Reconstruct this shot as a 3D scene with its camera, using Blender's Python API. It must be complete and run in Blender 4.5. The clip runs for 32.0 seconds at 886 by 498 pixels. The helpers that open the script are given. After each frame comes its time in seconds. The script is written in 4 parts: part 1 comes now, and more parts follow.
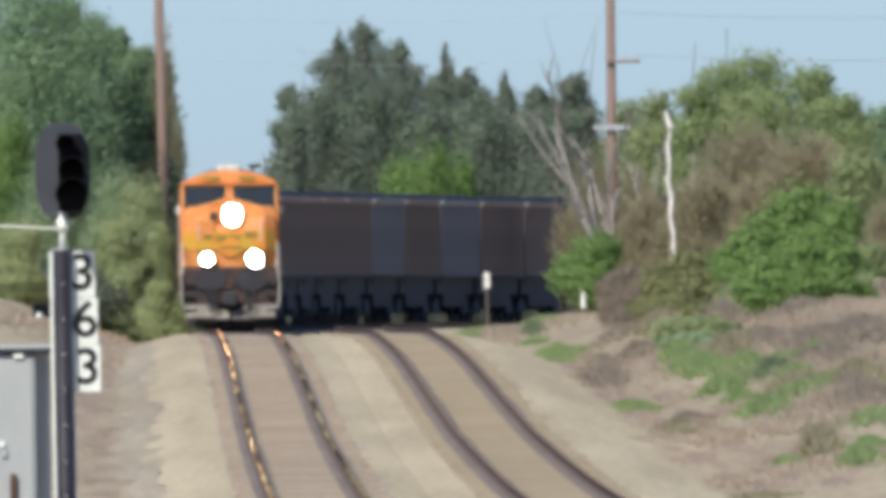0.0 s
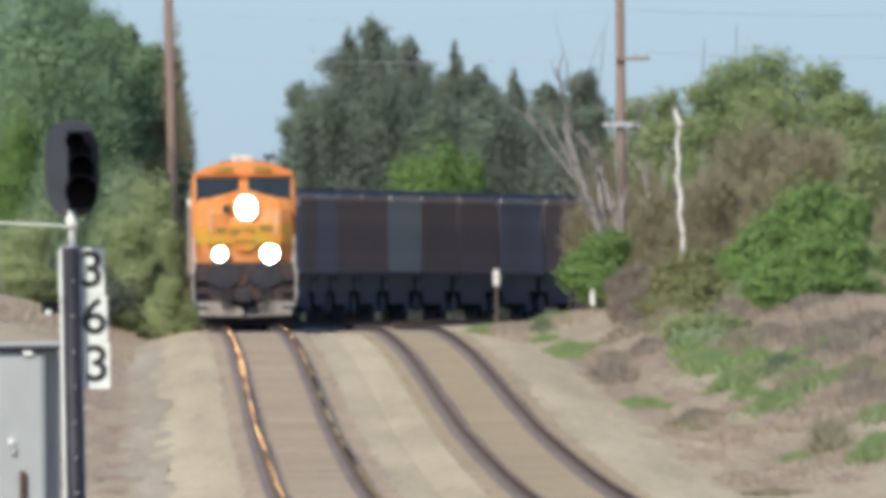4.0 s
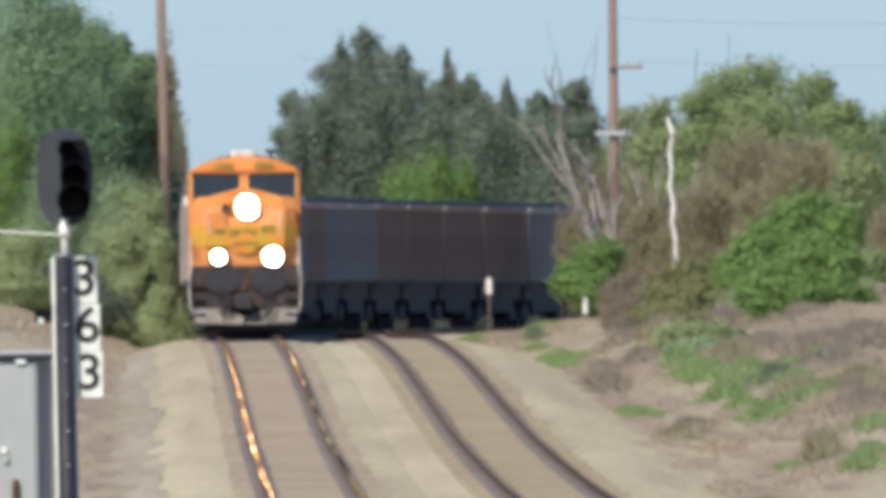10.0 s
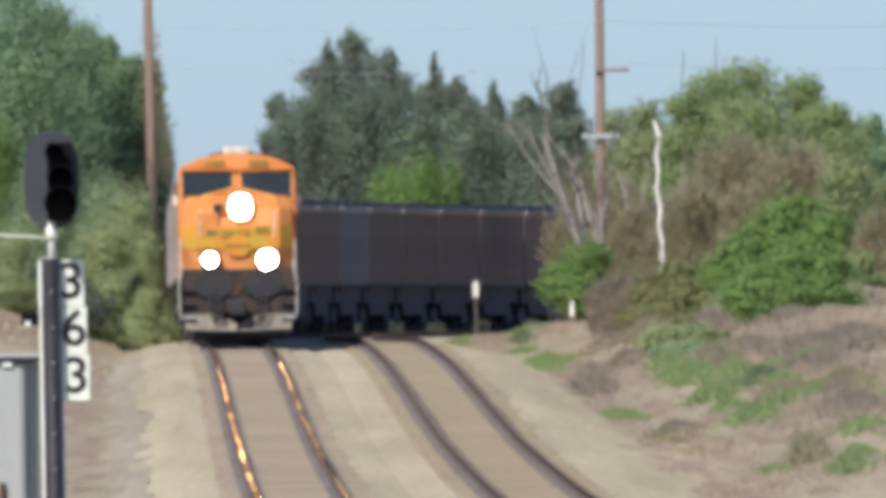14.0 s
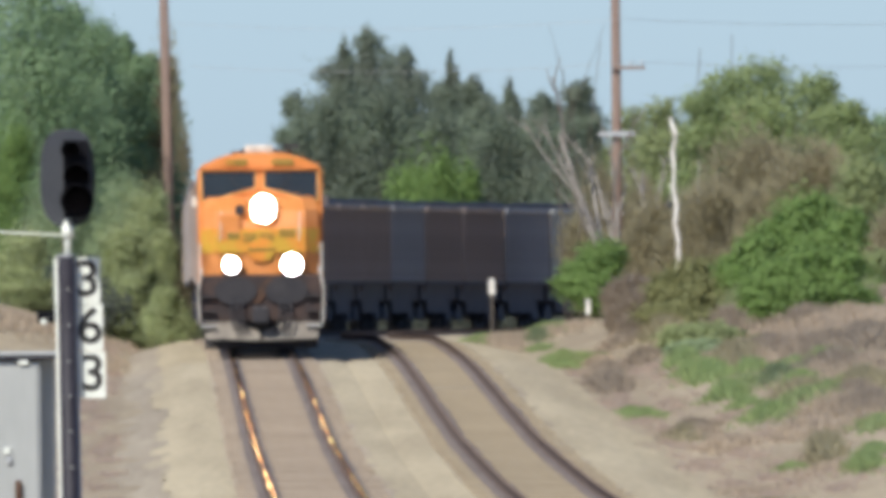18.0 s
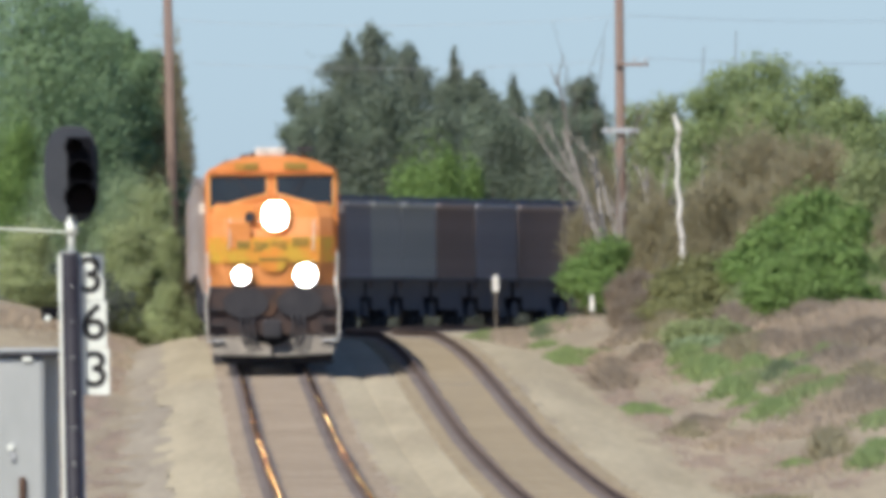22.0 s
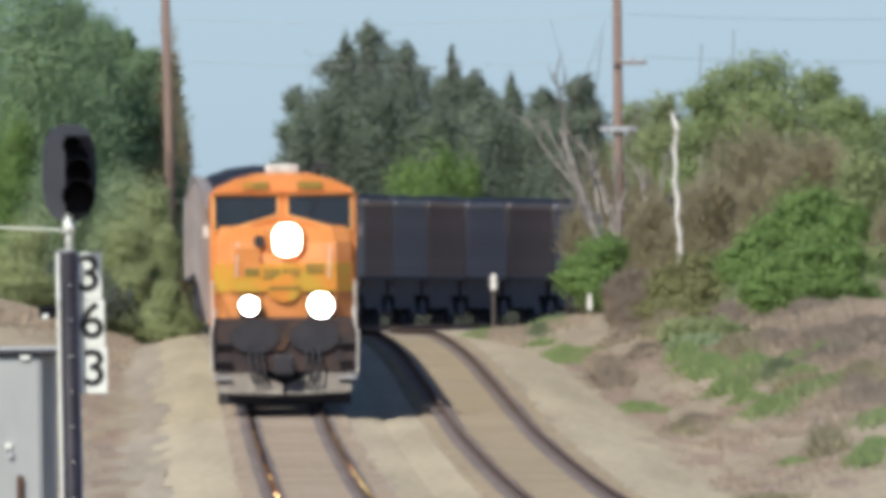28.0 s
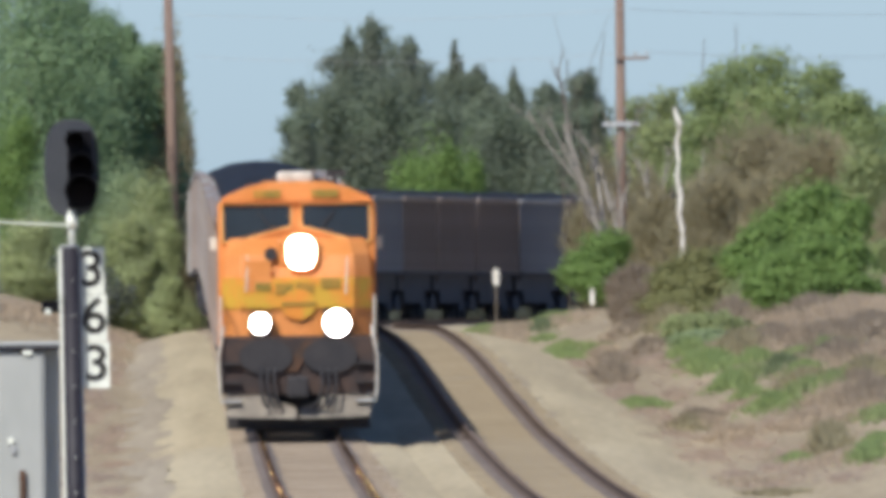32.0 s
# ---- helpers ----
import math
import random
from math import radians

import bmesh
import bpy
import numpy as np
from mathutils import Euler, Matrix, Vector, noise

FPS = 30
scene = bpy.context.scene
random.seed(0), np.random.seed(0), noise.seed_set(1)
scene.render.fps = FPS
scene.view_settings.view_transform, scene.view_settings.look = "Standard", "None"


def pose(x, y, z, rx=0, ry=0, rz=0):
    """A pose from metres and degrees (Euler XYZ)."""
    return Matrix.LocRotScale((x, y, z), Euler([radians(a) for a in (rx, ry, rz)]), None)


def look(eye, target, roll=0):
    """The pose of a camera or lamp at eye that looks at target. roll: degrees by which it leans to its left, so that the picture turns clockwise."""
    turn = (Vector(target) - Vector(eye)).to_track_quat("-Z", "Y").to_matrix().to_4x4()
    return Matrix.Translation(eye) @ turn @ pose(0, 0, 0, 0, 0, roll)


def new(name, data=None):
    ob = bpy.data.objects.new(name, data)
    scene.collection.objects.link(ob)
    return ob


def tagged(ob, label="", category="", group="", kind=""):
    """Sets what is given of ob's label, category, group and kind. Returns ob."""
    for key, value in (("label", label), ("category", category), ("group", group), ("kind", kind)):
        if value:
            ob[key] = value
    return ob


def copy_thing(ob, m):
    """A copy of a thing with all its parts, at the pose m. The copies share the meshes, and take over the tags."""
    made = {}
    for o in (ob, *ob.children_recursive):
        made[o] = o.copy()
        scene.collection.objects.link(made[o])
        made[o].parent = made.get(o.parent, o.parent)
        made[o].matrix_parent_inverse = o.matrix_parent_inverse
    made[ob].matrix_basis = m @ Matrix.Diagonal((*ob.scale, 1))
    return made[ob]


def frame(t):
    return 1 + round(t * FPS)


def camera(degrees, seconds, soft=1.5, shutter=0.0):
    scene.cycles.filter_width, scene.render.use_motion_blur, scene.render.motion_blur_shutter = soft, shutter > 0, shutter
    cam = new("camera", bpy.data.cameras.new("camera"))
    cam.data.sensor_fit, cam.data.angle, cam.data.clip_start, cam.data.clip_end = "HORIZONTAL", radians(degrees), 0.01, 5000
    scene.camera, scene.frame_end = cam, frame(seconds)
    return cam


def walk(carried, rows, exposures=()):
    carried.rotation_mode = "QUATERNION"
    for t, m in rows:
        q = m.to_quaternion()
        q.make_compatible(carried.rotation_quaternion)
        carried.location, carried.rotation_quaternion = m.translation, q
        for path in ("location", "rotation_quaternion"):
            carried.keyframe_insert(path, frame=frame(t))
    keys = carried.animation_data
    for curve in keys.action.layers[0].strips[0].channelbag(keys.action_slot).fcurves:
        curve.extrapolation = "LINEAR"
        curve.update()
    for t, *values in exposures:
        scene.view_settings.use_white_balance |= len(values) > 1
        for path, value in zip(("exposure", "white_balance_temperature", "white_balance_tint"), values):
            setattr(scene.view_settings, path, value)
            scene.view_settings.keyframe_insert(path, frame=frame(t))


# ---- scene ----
# A long lens looks down a straight double track at an oncoming coal train that leaves a wide curve.
cam = camera(0.96, 32.0, soft=6.0)
PATH = [
    (0.0, pose(0, 0, 2.6, 89.97487, 0.6, -0.00743)),
    (0.5, pose(0, 0, 2.6, 89.96853, 0.6, -0.00037)),
    (1.0, pose(0, 0, 2.6, 89.97555, 0.6, 0.02408)),
    (1.5, pose(0, 0, 2.6, 89.97308, 0.6, 0.01714)),
    (2.0, pose(0, 0, 2.6, 89.97553, 0.6, 0.00571)),
    (2.5, pose(0, 0, 2.6, 89.96829, 0.6, 0.00058)),
    (3.0, pose(0, 0, 2.6, 89.97835, 0.6, -0.00097)),
    (3.5, pose(0, 0, 2.6, 89.97197, 0.6, 0.00343)),
    (5.5, pose(0, 0, 2.6, 89.97302, 0.6, -0.00074)),
    (6.0, pose(0, 0, 2.6, 89.98105, 0.6, 0.00292)),
    (6.5, pose(0, 0, 2.6, 89.97414, 0.6, 0.00663)),
    (7.0, pose(0, 0, 2.6, 89.97621, 0.6, 0.00678)),
    (7.5, pose(0, 0, 2.6, 89.97062, 0.6, -0.00058)),
    (8.0, pose(0, 0, 2.6, 89.97947, 0.6, 0.00903)),
    (8.5, pose(0, 0, 2.6, 89.96811, 0.6, 0.00701)),
    (9.0, pose(0, 0, 2.6, 89.98000, 0.6, 0.01812)),
    (9.5, pose(0, 0, 2.6, 89.96325, 0.6, 0.01157)),
    (10.0, pose(0, 0, 2.6, 89.98115, 0.6, -0.00518)),
    (10.5, pose(0, 0, 2.6, 89.97300, 0.6, 0.00555)),
    (11.0, pose(0, 0, 2.6, 89.98071, 0.6, 0.00789)),
    (11.5, pose(0, 0, 2.6, 89.97637, 0.6, 0.01750)),
    (12.0, pose(0, 0, 2.6, 89.97880, 0.6, 0.02055)),
    (12.5, pose(0, 0, 2.6, 89.97209, 0.6, -0.00093)),
    (13.0, pose(0, 0, 2.6, 89.98120, 0.6, -0.01361)),
    (13.5, pose(0, 0, 2.6, 89.96724, 0.6, -0.02518)),
    (14.0, pose(0, 0, 2.6, 89.98419, 0.6, -0.01946)),
    (14.5, pose(0, 0, 2.6, 89.96832, 0.6, -0.00787)),
    (16.5, pose(0, 0, 2.6, 89.97239, 0.6, -0.00199)),
    (17.0, pose(0, 0, 2.6, 89.98365, 0.6, 0.00109)),
    (17.5, pose(0, 0, 2.6, 89.97397, 0.6, 0.00043)),
    (18.0, pose(0, 0, 2.6, 89.98195, 0.6, -0.00197)),
    (18.5, pose(0, 0, 2.6, 89.97496, 0.6, -0.00244)),
    (19.0, pose(0, 0, 2.6, 89.98365, 0.6, -0.00295)),
    (19.5, pose(0, 0, 2.6, 89.97284, 0.6, -0.00292)),
    (20.0, pose(0, 0, 2.6, 89.98382, 0.6, -0.00564)),
    (20.5, pose(0, 0, 2.6, 89.97294, 0.6, -0.00544)),
    (21.0, pose(0, 0, 2.6, 89.97700, 0.6, -0.00304)),
    (21.5, pose(0, 0, 2.6, 89.97597, 0.6, 0.00344)),
    (22.0, pose(0, 0, 2.6, 89.97832, 0.6, 0.00214)),
    (22.5, pose(0, 0, 2.6, 89.98185, 0.6, 0.00335)),
    (23.0, pose(0, 0, 2.6, 89.97922, 0.6, -0.00038)),
    (23.5, pose(0, 0, 2.6, 89.97166, 0.6, -0.00437)),
    (24.0, pose(0, 0, 2.6, 89.98435, 0.6, -0.00222)),
    (24.5, pose(0, 0, 2.6, 89.97636, 0.6, 0.00042)),
    (25.0, pose(0, 0, 2.6, 89.97343, 0.6, -0.00091)),
    (25.5, pose(0, 0, 2.6, 89.97745, 0.6, 0.00497)),
    (27.5, pose(0, 0, 2.6, 89.97939, 0.6, -0.00140)),
    (28.0, pose(0, 0, 2.6, 89.97662, 0.6, -0.00026)),
    (28.5, pose(0, 0, 2.6, 89.97426, 0.6, -0.00027)),
    (29.0, pose(0, 0, 2.6, 89.97875, 0.6, 0.00105)),
    (29.5, pose(0, 0, 2.6, 89.97539, 0.6, -0.00083)),
    (30.0, pose(0, 0, 2.6, 89.97757, 0.6, 0.00046)),
    (30.5, pose(0, 0, 2.6, 89.97521, 0.6, 0.00100)),
    (31.0, pose(0, 0, 2.6, 89.97268, 0.6, -0.00002)),
    (31.5, pose(0, 0, 2.6, 89.98180, 0.6, 0.00066)),
    (32.0, pose(0, 0, 2.6, 89.97134, 0.6, 0.00256)),
]
walk(cam, PATH, [(0.0, 0.06, 6280, 10), (7.0, 0.07, 6320, 10), (12.0, 0.07, 6340, 10), (25.0, 0.07, 6360, 10), (28.5, 0.01, 6350, 10), (32.0, -0.0, 6350, 10)])

# ---- light ----
SUN_ELEVATION, SUN_AZIMUTH = radians(46), radians(209)  # azimuth clockwise from ahead
world = bpy.data.worlds.new("sky")
scene.world = world
world.use_nodes = True
wt = world.node_tree
sky = wt.nodes.new("ShaderNodeTexSky")
sky.sky_type, sky.sun_disc = "NISHITA", False
sky.sun_elevation, sky.sun_rotation = SUN_ELEVATION, SUN_AZIMUTH
sky.altitude, sky.air_density, sky.dust_density, sky.ozone_density = 300, 0.6, 0.6, 6.0
wt.nodes["Background"].inputs[1].default_value = 0.122
wt.links.new(sky.outputs[0], wt.nodes["Background"].inputs[0])
sun = new("sun", bpy.data.lights.new("sun", "SUN"))
sun.data.energy, sun.data.angle, sun.data.color = 4.65, radians(0.6), (1.0, 0.945, 0.85)
to_sun = Vector((math.sin(SUN_AZIMUTH) * math.cos(SUN_ELEVATION), math.cos(SUN_AZIMUTH) * math.cos(SUN_ELEVATION), math.sin(SUN_ELEVATION)))
sun.matrix_world = look(to_sun * 100, (0, 0, 0))


# ---- materials ----
def material(name, base, rough=0.8, metal=0.0, shine=0.3, second=None, scale=1.0, bump=0.0, fine=0.0, glow=0.0, through_leaf=0.0, per_piece=0.0, stretch=(1, 1, 1)):
    """base and second colours mixed by noise of that scale (per metre), a finer grain, relief, and a change from piece to piece."""
    m = bpy.data.materials.new(name)
    m.use_nodes = True
    n, l = m.node_tree.nodes, m.node_tree.links
    b = n["Principled BSDF"]
    b.inputs["Roughness"].default_value, b.inputs["Metallic"].default_value = rough, metal
    b.inputs["Specular IOR Level"].default_value = shine
    if glow:
        b.inputs["Emission Color"].default_value, b.inputs["Emission Strength"].default_value = (*base, 1), glow
        b.inputs["Base Color"].default_value = (*base, 1)
        return m
    at = n.new("ShaderNodeTexCoord")
    mp = n.new("ShaderNodeMapping")
    mp.inputs["Scale"].default_value = stretch
    l.new(at.outputs["Object"], mp.inputs[0])
    big = n.new("ShaderNodeTexNoise")
    big.inputs["Scale"].default_value, big.inputs["Detail"].default_value = scale, 6
    l.new(mp.outputs[0], big.inputs["Vector"])
    ramp = n.new("ShaderNodeValToRGB")
    ramp.color_ramp.elements[0].position, ramp.color_ramp.elements[1].position = 0.38, 0.64
    ramp.color_ramp.elements[0].color = (*base, 1)
    ramp.color_ramp.elements[1].color = (*(second or [c * 0.8 for c in base]), 1)
    l.new(big.outputs["Fac"], ramp.inputs[0])
    colour = ramp.outputs[0]
    small = n.new("ShaderNodeTexNoise")
    small.inputs["Scale"].default_value, small.inputs["Detail"].default_value = scale * 9, 4
    l.new(mp.outputs[0], small.inputs["Vector"])
    if fine:
        span = n.new("ShaderNodeMapRange")
        span.inputs["To Min"].default_value, span.inputs["To Max"].default_value = 1 - fine, 1 + fine
        l.new(small.outputs["Fac"], span.inputs["Value"])
        hsv = n.new("ShaderNodeHueSaturation")
        l.new(span.outputs[0], hsv.inputs["Value"])
        l.new(colour, hsv.inputs["Color"])
        colour = hsv.outputs[0]
    if per_piece:
        geo = n.new("ShaderNodeNewGeometry")
        span2 = n.new("ShaderNodeMapRange")
        span2.inputs["To Min"].default_value, span2.inputs["To Max"].default_value = 1 - per_piece, 1 + per_piece
        l.new(geo.outputs["Random Per Island"], span2.inputs["Value"])
        hsv2 = n.new("ShaderNodeHueSaturation")
        l.new(span2.outputs[0], hsv2.inputs["Value"])
        l.new(colour, hsv2.inputs["Color"])
        colour = hsv2.outputs[0]
    l.new(colour, b.inputs["Base Color"])
    if bump:
        bp = n.new("ShaderNodeBump")
        bp.inputs["Distance"].default_value, bp.inputs["Strength"].default_value = bump, 0.8
        l.new(small.outputs["Fac"], bp.inputs["Height"])
        l.new(bp.outputs[0], b.inputs["Normal"])
    if through_leaf:
        tr = n.new("ShaderNodeBsdfTranslucent")
        l.new(colour, tr.inputs["Color"])
        mix = n.new("ShaderNodeMixShader")
        mix.inputs[0].default_value = through_leaf
        l.new(b.outputs[0], mix.inputs[1])
        l.new(tr.outputs[0], mix.inputs[2])
        l.new(mix.outputs[0], n["Material Output"].inputs["Surface"])
    return m


def polished(name, bright, dull, rough):
    """Worn steel with brown film: a mirror-like gloss, with orange glint colour put into patches along its length."""
    m = bpy.data.materials.new(name)
    m.use_nodes = True
    n, l = m.node_tree.nodes, m.node_tree.links
    n.remove(n["Principled BSDF"])
    g = n.new("ShaderNodeBsdfAnisotropic")
    g.inputs["Roughness"].default_value = rough
    at = n.new("ShaderNodeTexCoord")
    mp = n.new("ShaderNodeMapping")
    mp.inputs["Scale"].default_value = (1, 0.045, 1)
    l.new(at.outputs["Object"], mp.inputs[0])
    noise_node = n.new("ShaderNodeTexNoise")
    noise_node.inputs["Scale"].default_value, noise_node.inputs["Detail"].default_value = 0.8, 5
    l.new(mp.outputs[0], noise_node.inputs["Vector"])
    ramp = n.new("ShaderNodeValToRGB")
    ramp.color_ramp.elements[0].position, ramp.color_ramp.elements[1].position = 0.45, 0.56
    ramp.color_ramp.elements[0].color, ramp.color_ramp.elements[1].color = (*dull, 1), (*bright, 1)
    l.new(noise_node.outputs["Fac"], ramp.inputs[0])
    l.new(ramp.outputs[0], g.inputs["Color"])
    mp2 = n.new("ShaderNodeMapping")
    mp2.inputs["Scale"].default_value = (0.3, 0.055, 1)
    l.new(at.outputs["Object"], mp2.inputs[0])
    wave = n.new("ShaderNodeTexNoise")
    wave.inputs["Scale"].default_value, wave.inputs["Detail"].default_value = 1.0, 2
    l.new(mp2.outputs[0], wave.inputs["Vector"])
    bp = n.new("ShaderNodeBump")
    bp.inputs["Distance"].default_value, bp.inputs["Strength"].default_value = 0.12, 1.0
    l.new(wave.outputs["Fac"], bp.inputs["Height"])
    l.new(bp.outputs[0], g.inputs["Normal"])
    l.new(g.outputs[0], n["Material Output"].inputs["Surface"])
    return m


def leafy(name, base, second, change=0.16):
    return material(name, base, 0.65, second=second, scale=0.35, fine=0.18, through_leaf=0.5, per_piece=change)


SOIL = material("dry_grass_soil", (0.405, 0.338, 0.232), 0.95, second=(0.295, 0.24, 0.165), scale=0.5, bump=0.02, fine=0.3, stretch=(1, 0.035, 1))
BALLAST = material("pale_ballast", (0.485, 0.415, 0.28), 0.95, second=(0.395, 0.332, 0.222), scale=0.7, bump=0.02, fine=0.25, stretch=(1, 0.025, 1))
VERGE = material("tan_dirt_verge", (0.385, 0.332, 0.25), 0.95, second=(0.315, 0.267, 0.2), scale=0.5, bump=0.02, fine=0.3, stretch=(1, 0.03, 1))
BED = material("oily_track_bed", (0.42, 0.35, 0.265), 0.9, second=(0.37, 0.305, 0.23), scale=0.8, bump=0.015, fine=0.25, stretch=(1, 0.03, 1))
BED_TAN = material("dusty_track_bed", (0.375, 0.315, 0.222), 0.9, second=(0.32, 0.268, 0.19), scale=0.8, bump=0.015, fine=0.25, stretch=(1, 0.03, 1))
STAIN = material("rust_stained_ballast", (0.165, 0.136, 0.12), 0.9, second=(0.215, 0.178, 0.157), scale=0.8, fine=0.35, stretch=(1, 0.1, 1))
TIE_TAN = material("dusty_tie", (0.36, 0.3, 0.21), 0.9, second=(0.305, 0.253, 0.18), scale=1.5, fine=0.3, per_piece=0.2)
TIE = material("weathered_tie", (0.37, 0.305, 0.235), 0.9, second=(0.31, 0.255, 0.197), scale=1.5, fine=0.3, per_piece=0.3)
RAIL_TOP = polished("worn_rail_head", (1.0, 0.66, 0.34), (0.14, 0.075, 0.045), 0.04)
RAIL_DULL = material("dull_rail_head", (0.175, 0.133, 0.112), 0.85, second=(0.23, 0.172, 0.14), scale=2, fine=0.3, shine=0.0, stretch=(1, 0.12, 1))
RAIL_SIDE = material("rusty_rail", (0.165, 0.13, 0.115), 0.9, second=(0.125, 0.1, 0.09), scale=3, fine=0.3, shine=0.0)
ORANGE = material("orange_paint", (0.72, 0.28, 0.085), 0.45, second=(0.62, 0.225, 0.055), scale=1.6, fine=0.12)
YELLOW = material("yellow_paint", (0.6, 0.36, 0.045), 0.5, second=(0.74, 0.27, 0.045), scale=2.6, fine=0.15)
OLIVE_PAINT = material("faded_olive_paint", (0.22, 0.17, 0.035), 0.6, second=(0.42, 0.22, 0.04), scale=4, fine=0.3)
BLACK = material("black_steel", (0.036, 0.035, 0.039), 0.8, second=(0.048, 0.045, 0.048), scale=2, fine=0.3)
# car underframe grime; shade and haze below the cars are put into its tone
GRIME_SHADE = material("grimy_shaded_underframe", (0.085, 0.083, 0.095), 0.9, second=(0.07, 0.068, 0.076), scale=2, fine=0.3)
RUST = material("rust_steel", (0.12, 0.06, 0.035), 0.8, second=(0.06, 0.04, 0.03), scale=3, fine=0.3)
GLASS = material("cab_glass", (0.02, 0.03, 0.045), 0.08, second=(0.03, 0.045, 0.06), scale=0.6)
PILOT = material("rusty_black_pilot", (0.07, 0.047, 0.04), 0.8, second=(0.045, 0.035, 0.034), scale=3, fine=0.3)
ROOF_WHITE = material("pale_roof_paint", (0.72, 0.68, 0.6), 0.6, second=(0.5, 0.46, 0.4), scale=4, fine=0.2)
PLOW = material("dusty_grey_plow", (0.27, 0.24, 0.2), 0.85, second=(0.19, 0.165, 0.14), scale=3, fine=0.3)
STEEL_GREY = material("galvanised_steel", (0.5, 0.51, 0.51), 0.5, 0.3, second=(0.38, 0.39, 0.4), scale=5, fine=0.2)
LAMP = material("lit_headlight", (1.0, 0.93, 0.86), glow=45.0)
COAL = material("coal", (0.012, 0.012, 0.013), 0.5, second=(0.025, 0.025, 0.027), scale=4, bump=0.1, fine=0.4)
CAR_BROWN = material("brown_car_steel", (0.31, 0.25, 0.22), 0.75, second=(0.25, 0.2, 0.175), scale=0.8, fine=0.25)
CAR_GREY = material("grey_car_steel", (0.31, 0.305, 0.315), 0.7, second=(0.25, 0.247, 0.26), scale=0.8, fine=0.25)
CAR_LIGHT = material("aluminium_car", (0.42, 0.43, 0.405), 0.65, second=(0.34, 0.35, 0.33), scale=0.8, fine=0.2)
CAR_END = material("dusty_car_end", (0.12, 0.1, 0.085), 0.75, second=(0.085, 0.07, 0.06), scale=2, fine=0.3)
WOOD_POLE = material("pole_wood", (0.27, 0.19, 0.15), 0.9, second=(0.2, 0.145, 0.12), scale=2, fine=0.3, stretch=(1, 1, 0.1))
BARK = material("grey_bark", (0.16, 0.135, 0.11), 0.9, second=(0.1, 0.085, 0.07), scale=4, fine=0.3, bump=0.02)
PALE_BARK = material("pale_bare_bark", (0.34, 0.31, 0.275), 0.85, second=(0.23, 0.21, 0.185), scale=3, fine=0.3, bump=0.02)
WHITE_BARK = material("white_dead_wood", (0.85, 0.82, 0.75), 0.8, second=(0.6, 0.56, 0.5), scale=3, fine=0.2)
LEAF_DARK = leafy("dark_green_leaves", (0.305, 0.425, 0.24), (0.26, 0.375, 0.215))
LEAF_MID = leafy("mid_green_leaves", (0.38, 0.47, 0.27), (0.32, 0.4, 0.235))
LEAF_CEDAR = leafy("cedar_needles", (0.235, 0.3, 0.205), (0.205, 0.235, 0.185))
LEAF_BRIGHT = leafy("bright_spring_leaves", (0.265, 0.39, 0.13), (0.215, 0.325, 0.108))
LEAF_OLIVE = leafy("olive_spring_leaves", (0.375, 0.435, 0.215), (0.315, 0.365, 0.18))
LEAF_PALE = leafy("pale_olive_leaves", (0.455, 0.51, 0.265), (0.375, 0.43, 0.225), 0.2)
LEAF_YELLOW = leafy("yellow_green_leaves", (0.365, 0.445, 0.205), (0.305, 0.38, 0.175))
LEAF_MOSS = leafy("moss_olive_leaves", (0.31, 0.32, 0.15), (0.26, 0.27, 0.125))
LEAF_BROWN = leafy("brown_twigs", (0.43, 0.385, 0.245), (0.36, 0.325, 0.205))
# darker leaf colour that puts in the shade seen below the cars
LEAF_SHADE = leafy("shaded_undergrowth_leaves", (0.17, 0.195, 0.16), (0.14, 0.16, 0.135))
GRASS = leafy("fresh_grass", (0.345, 0.45, 0.185), (0.295, 0.375, 0.16), 0.15)
WEED_GREEN = leafy("dull_green_weeds", (0.25, 0.31, 0.17), (0.2, 0.25, 0.14), 0.15)
SIDE_STRAW = leafy("side_straw", (0.6, 0.48, 0.39), (0.5, 0.4, 0.325), 0.1)
MAUVE = leafy("dead_weeds", (0.41, 0.34, 0.26), (0.34, 0.285, 0.22), 0.14)
STRAW = leafy("dry_straw", (0.62, 0.51, 0.38), (0.5, 0.41, 0.31), 0.14)
SIGNAL_BLACK = material("matt_black_paint", (0.008, 0.008, 0.01), 0.85, second=(0.013, 0.013, 0.016), scale=6, fine=0.2, shine=0.05)
TARGET = material("faded_black_target", (0.05, 0.055, 0.065), 0.8, second=(0.065, 0.07, 0.08), scale=4, fine=0.2)
LENS = material("dark_signal_lens", (0.008, 0.007, 0.01), 0.75, shine=0.1)
CREAM_ORANGE = material("sunlit_window_trim", (0.85, 0.46, 0.17), 0.5, second=(0.75, 0.36, 0.1), scale=4, fine=0.2)
PLATE = material("white_number_plate", (0.82, 0.84, 0.76), 0.5, second=(0.74, 0.76, 0.68), scale=6, fine=0.06)
INK = material("black_digit_paint", (0.02, 0.018, 0.018), 0.6)
CABINET = material("grey_cabinet_paint", (0.44, 0.45, 0.435), 0.55, second=(0.375, 0.39, 0.375), scale=2.5, fine=0.08, stretch=(1, 1, 0.3))
MAST = material("dark_mast_paint", (0.022, 0.02, 0.028), 0.55, second=(0.035, 0.033, 0.042), scale=6, fine=0.25)


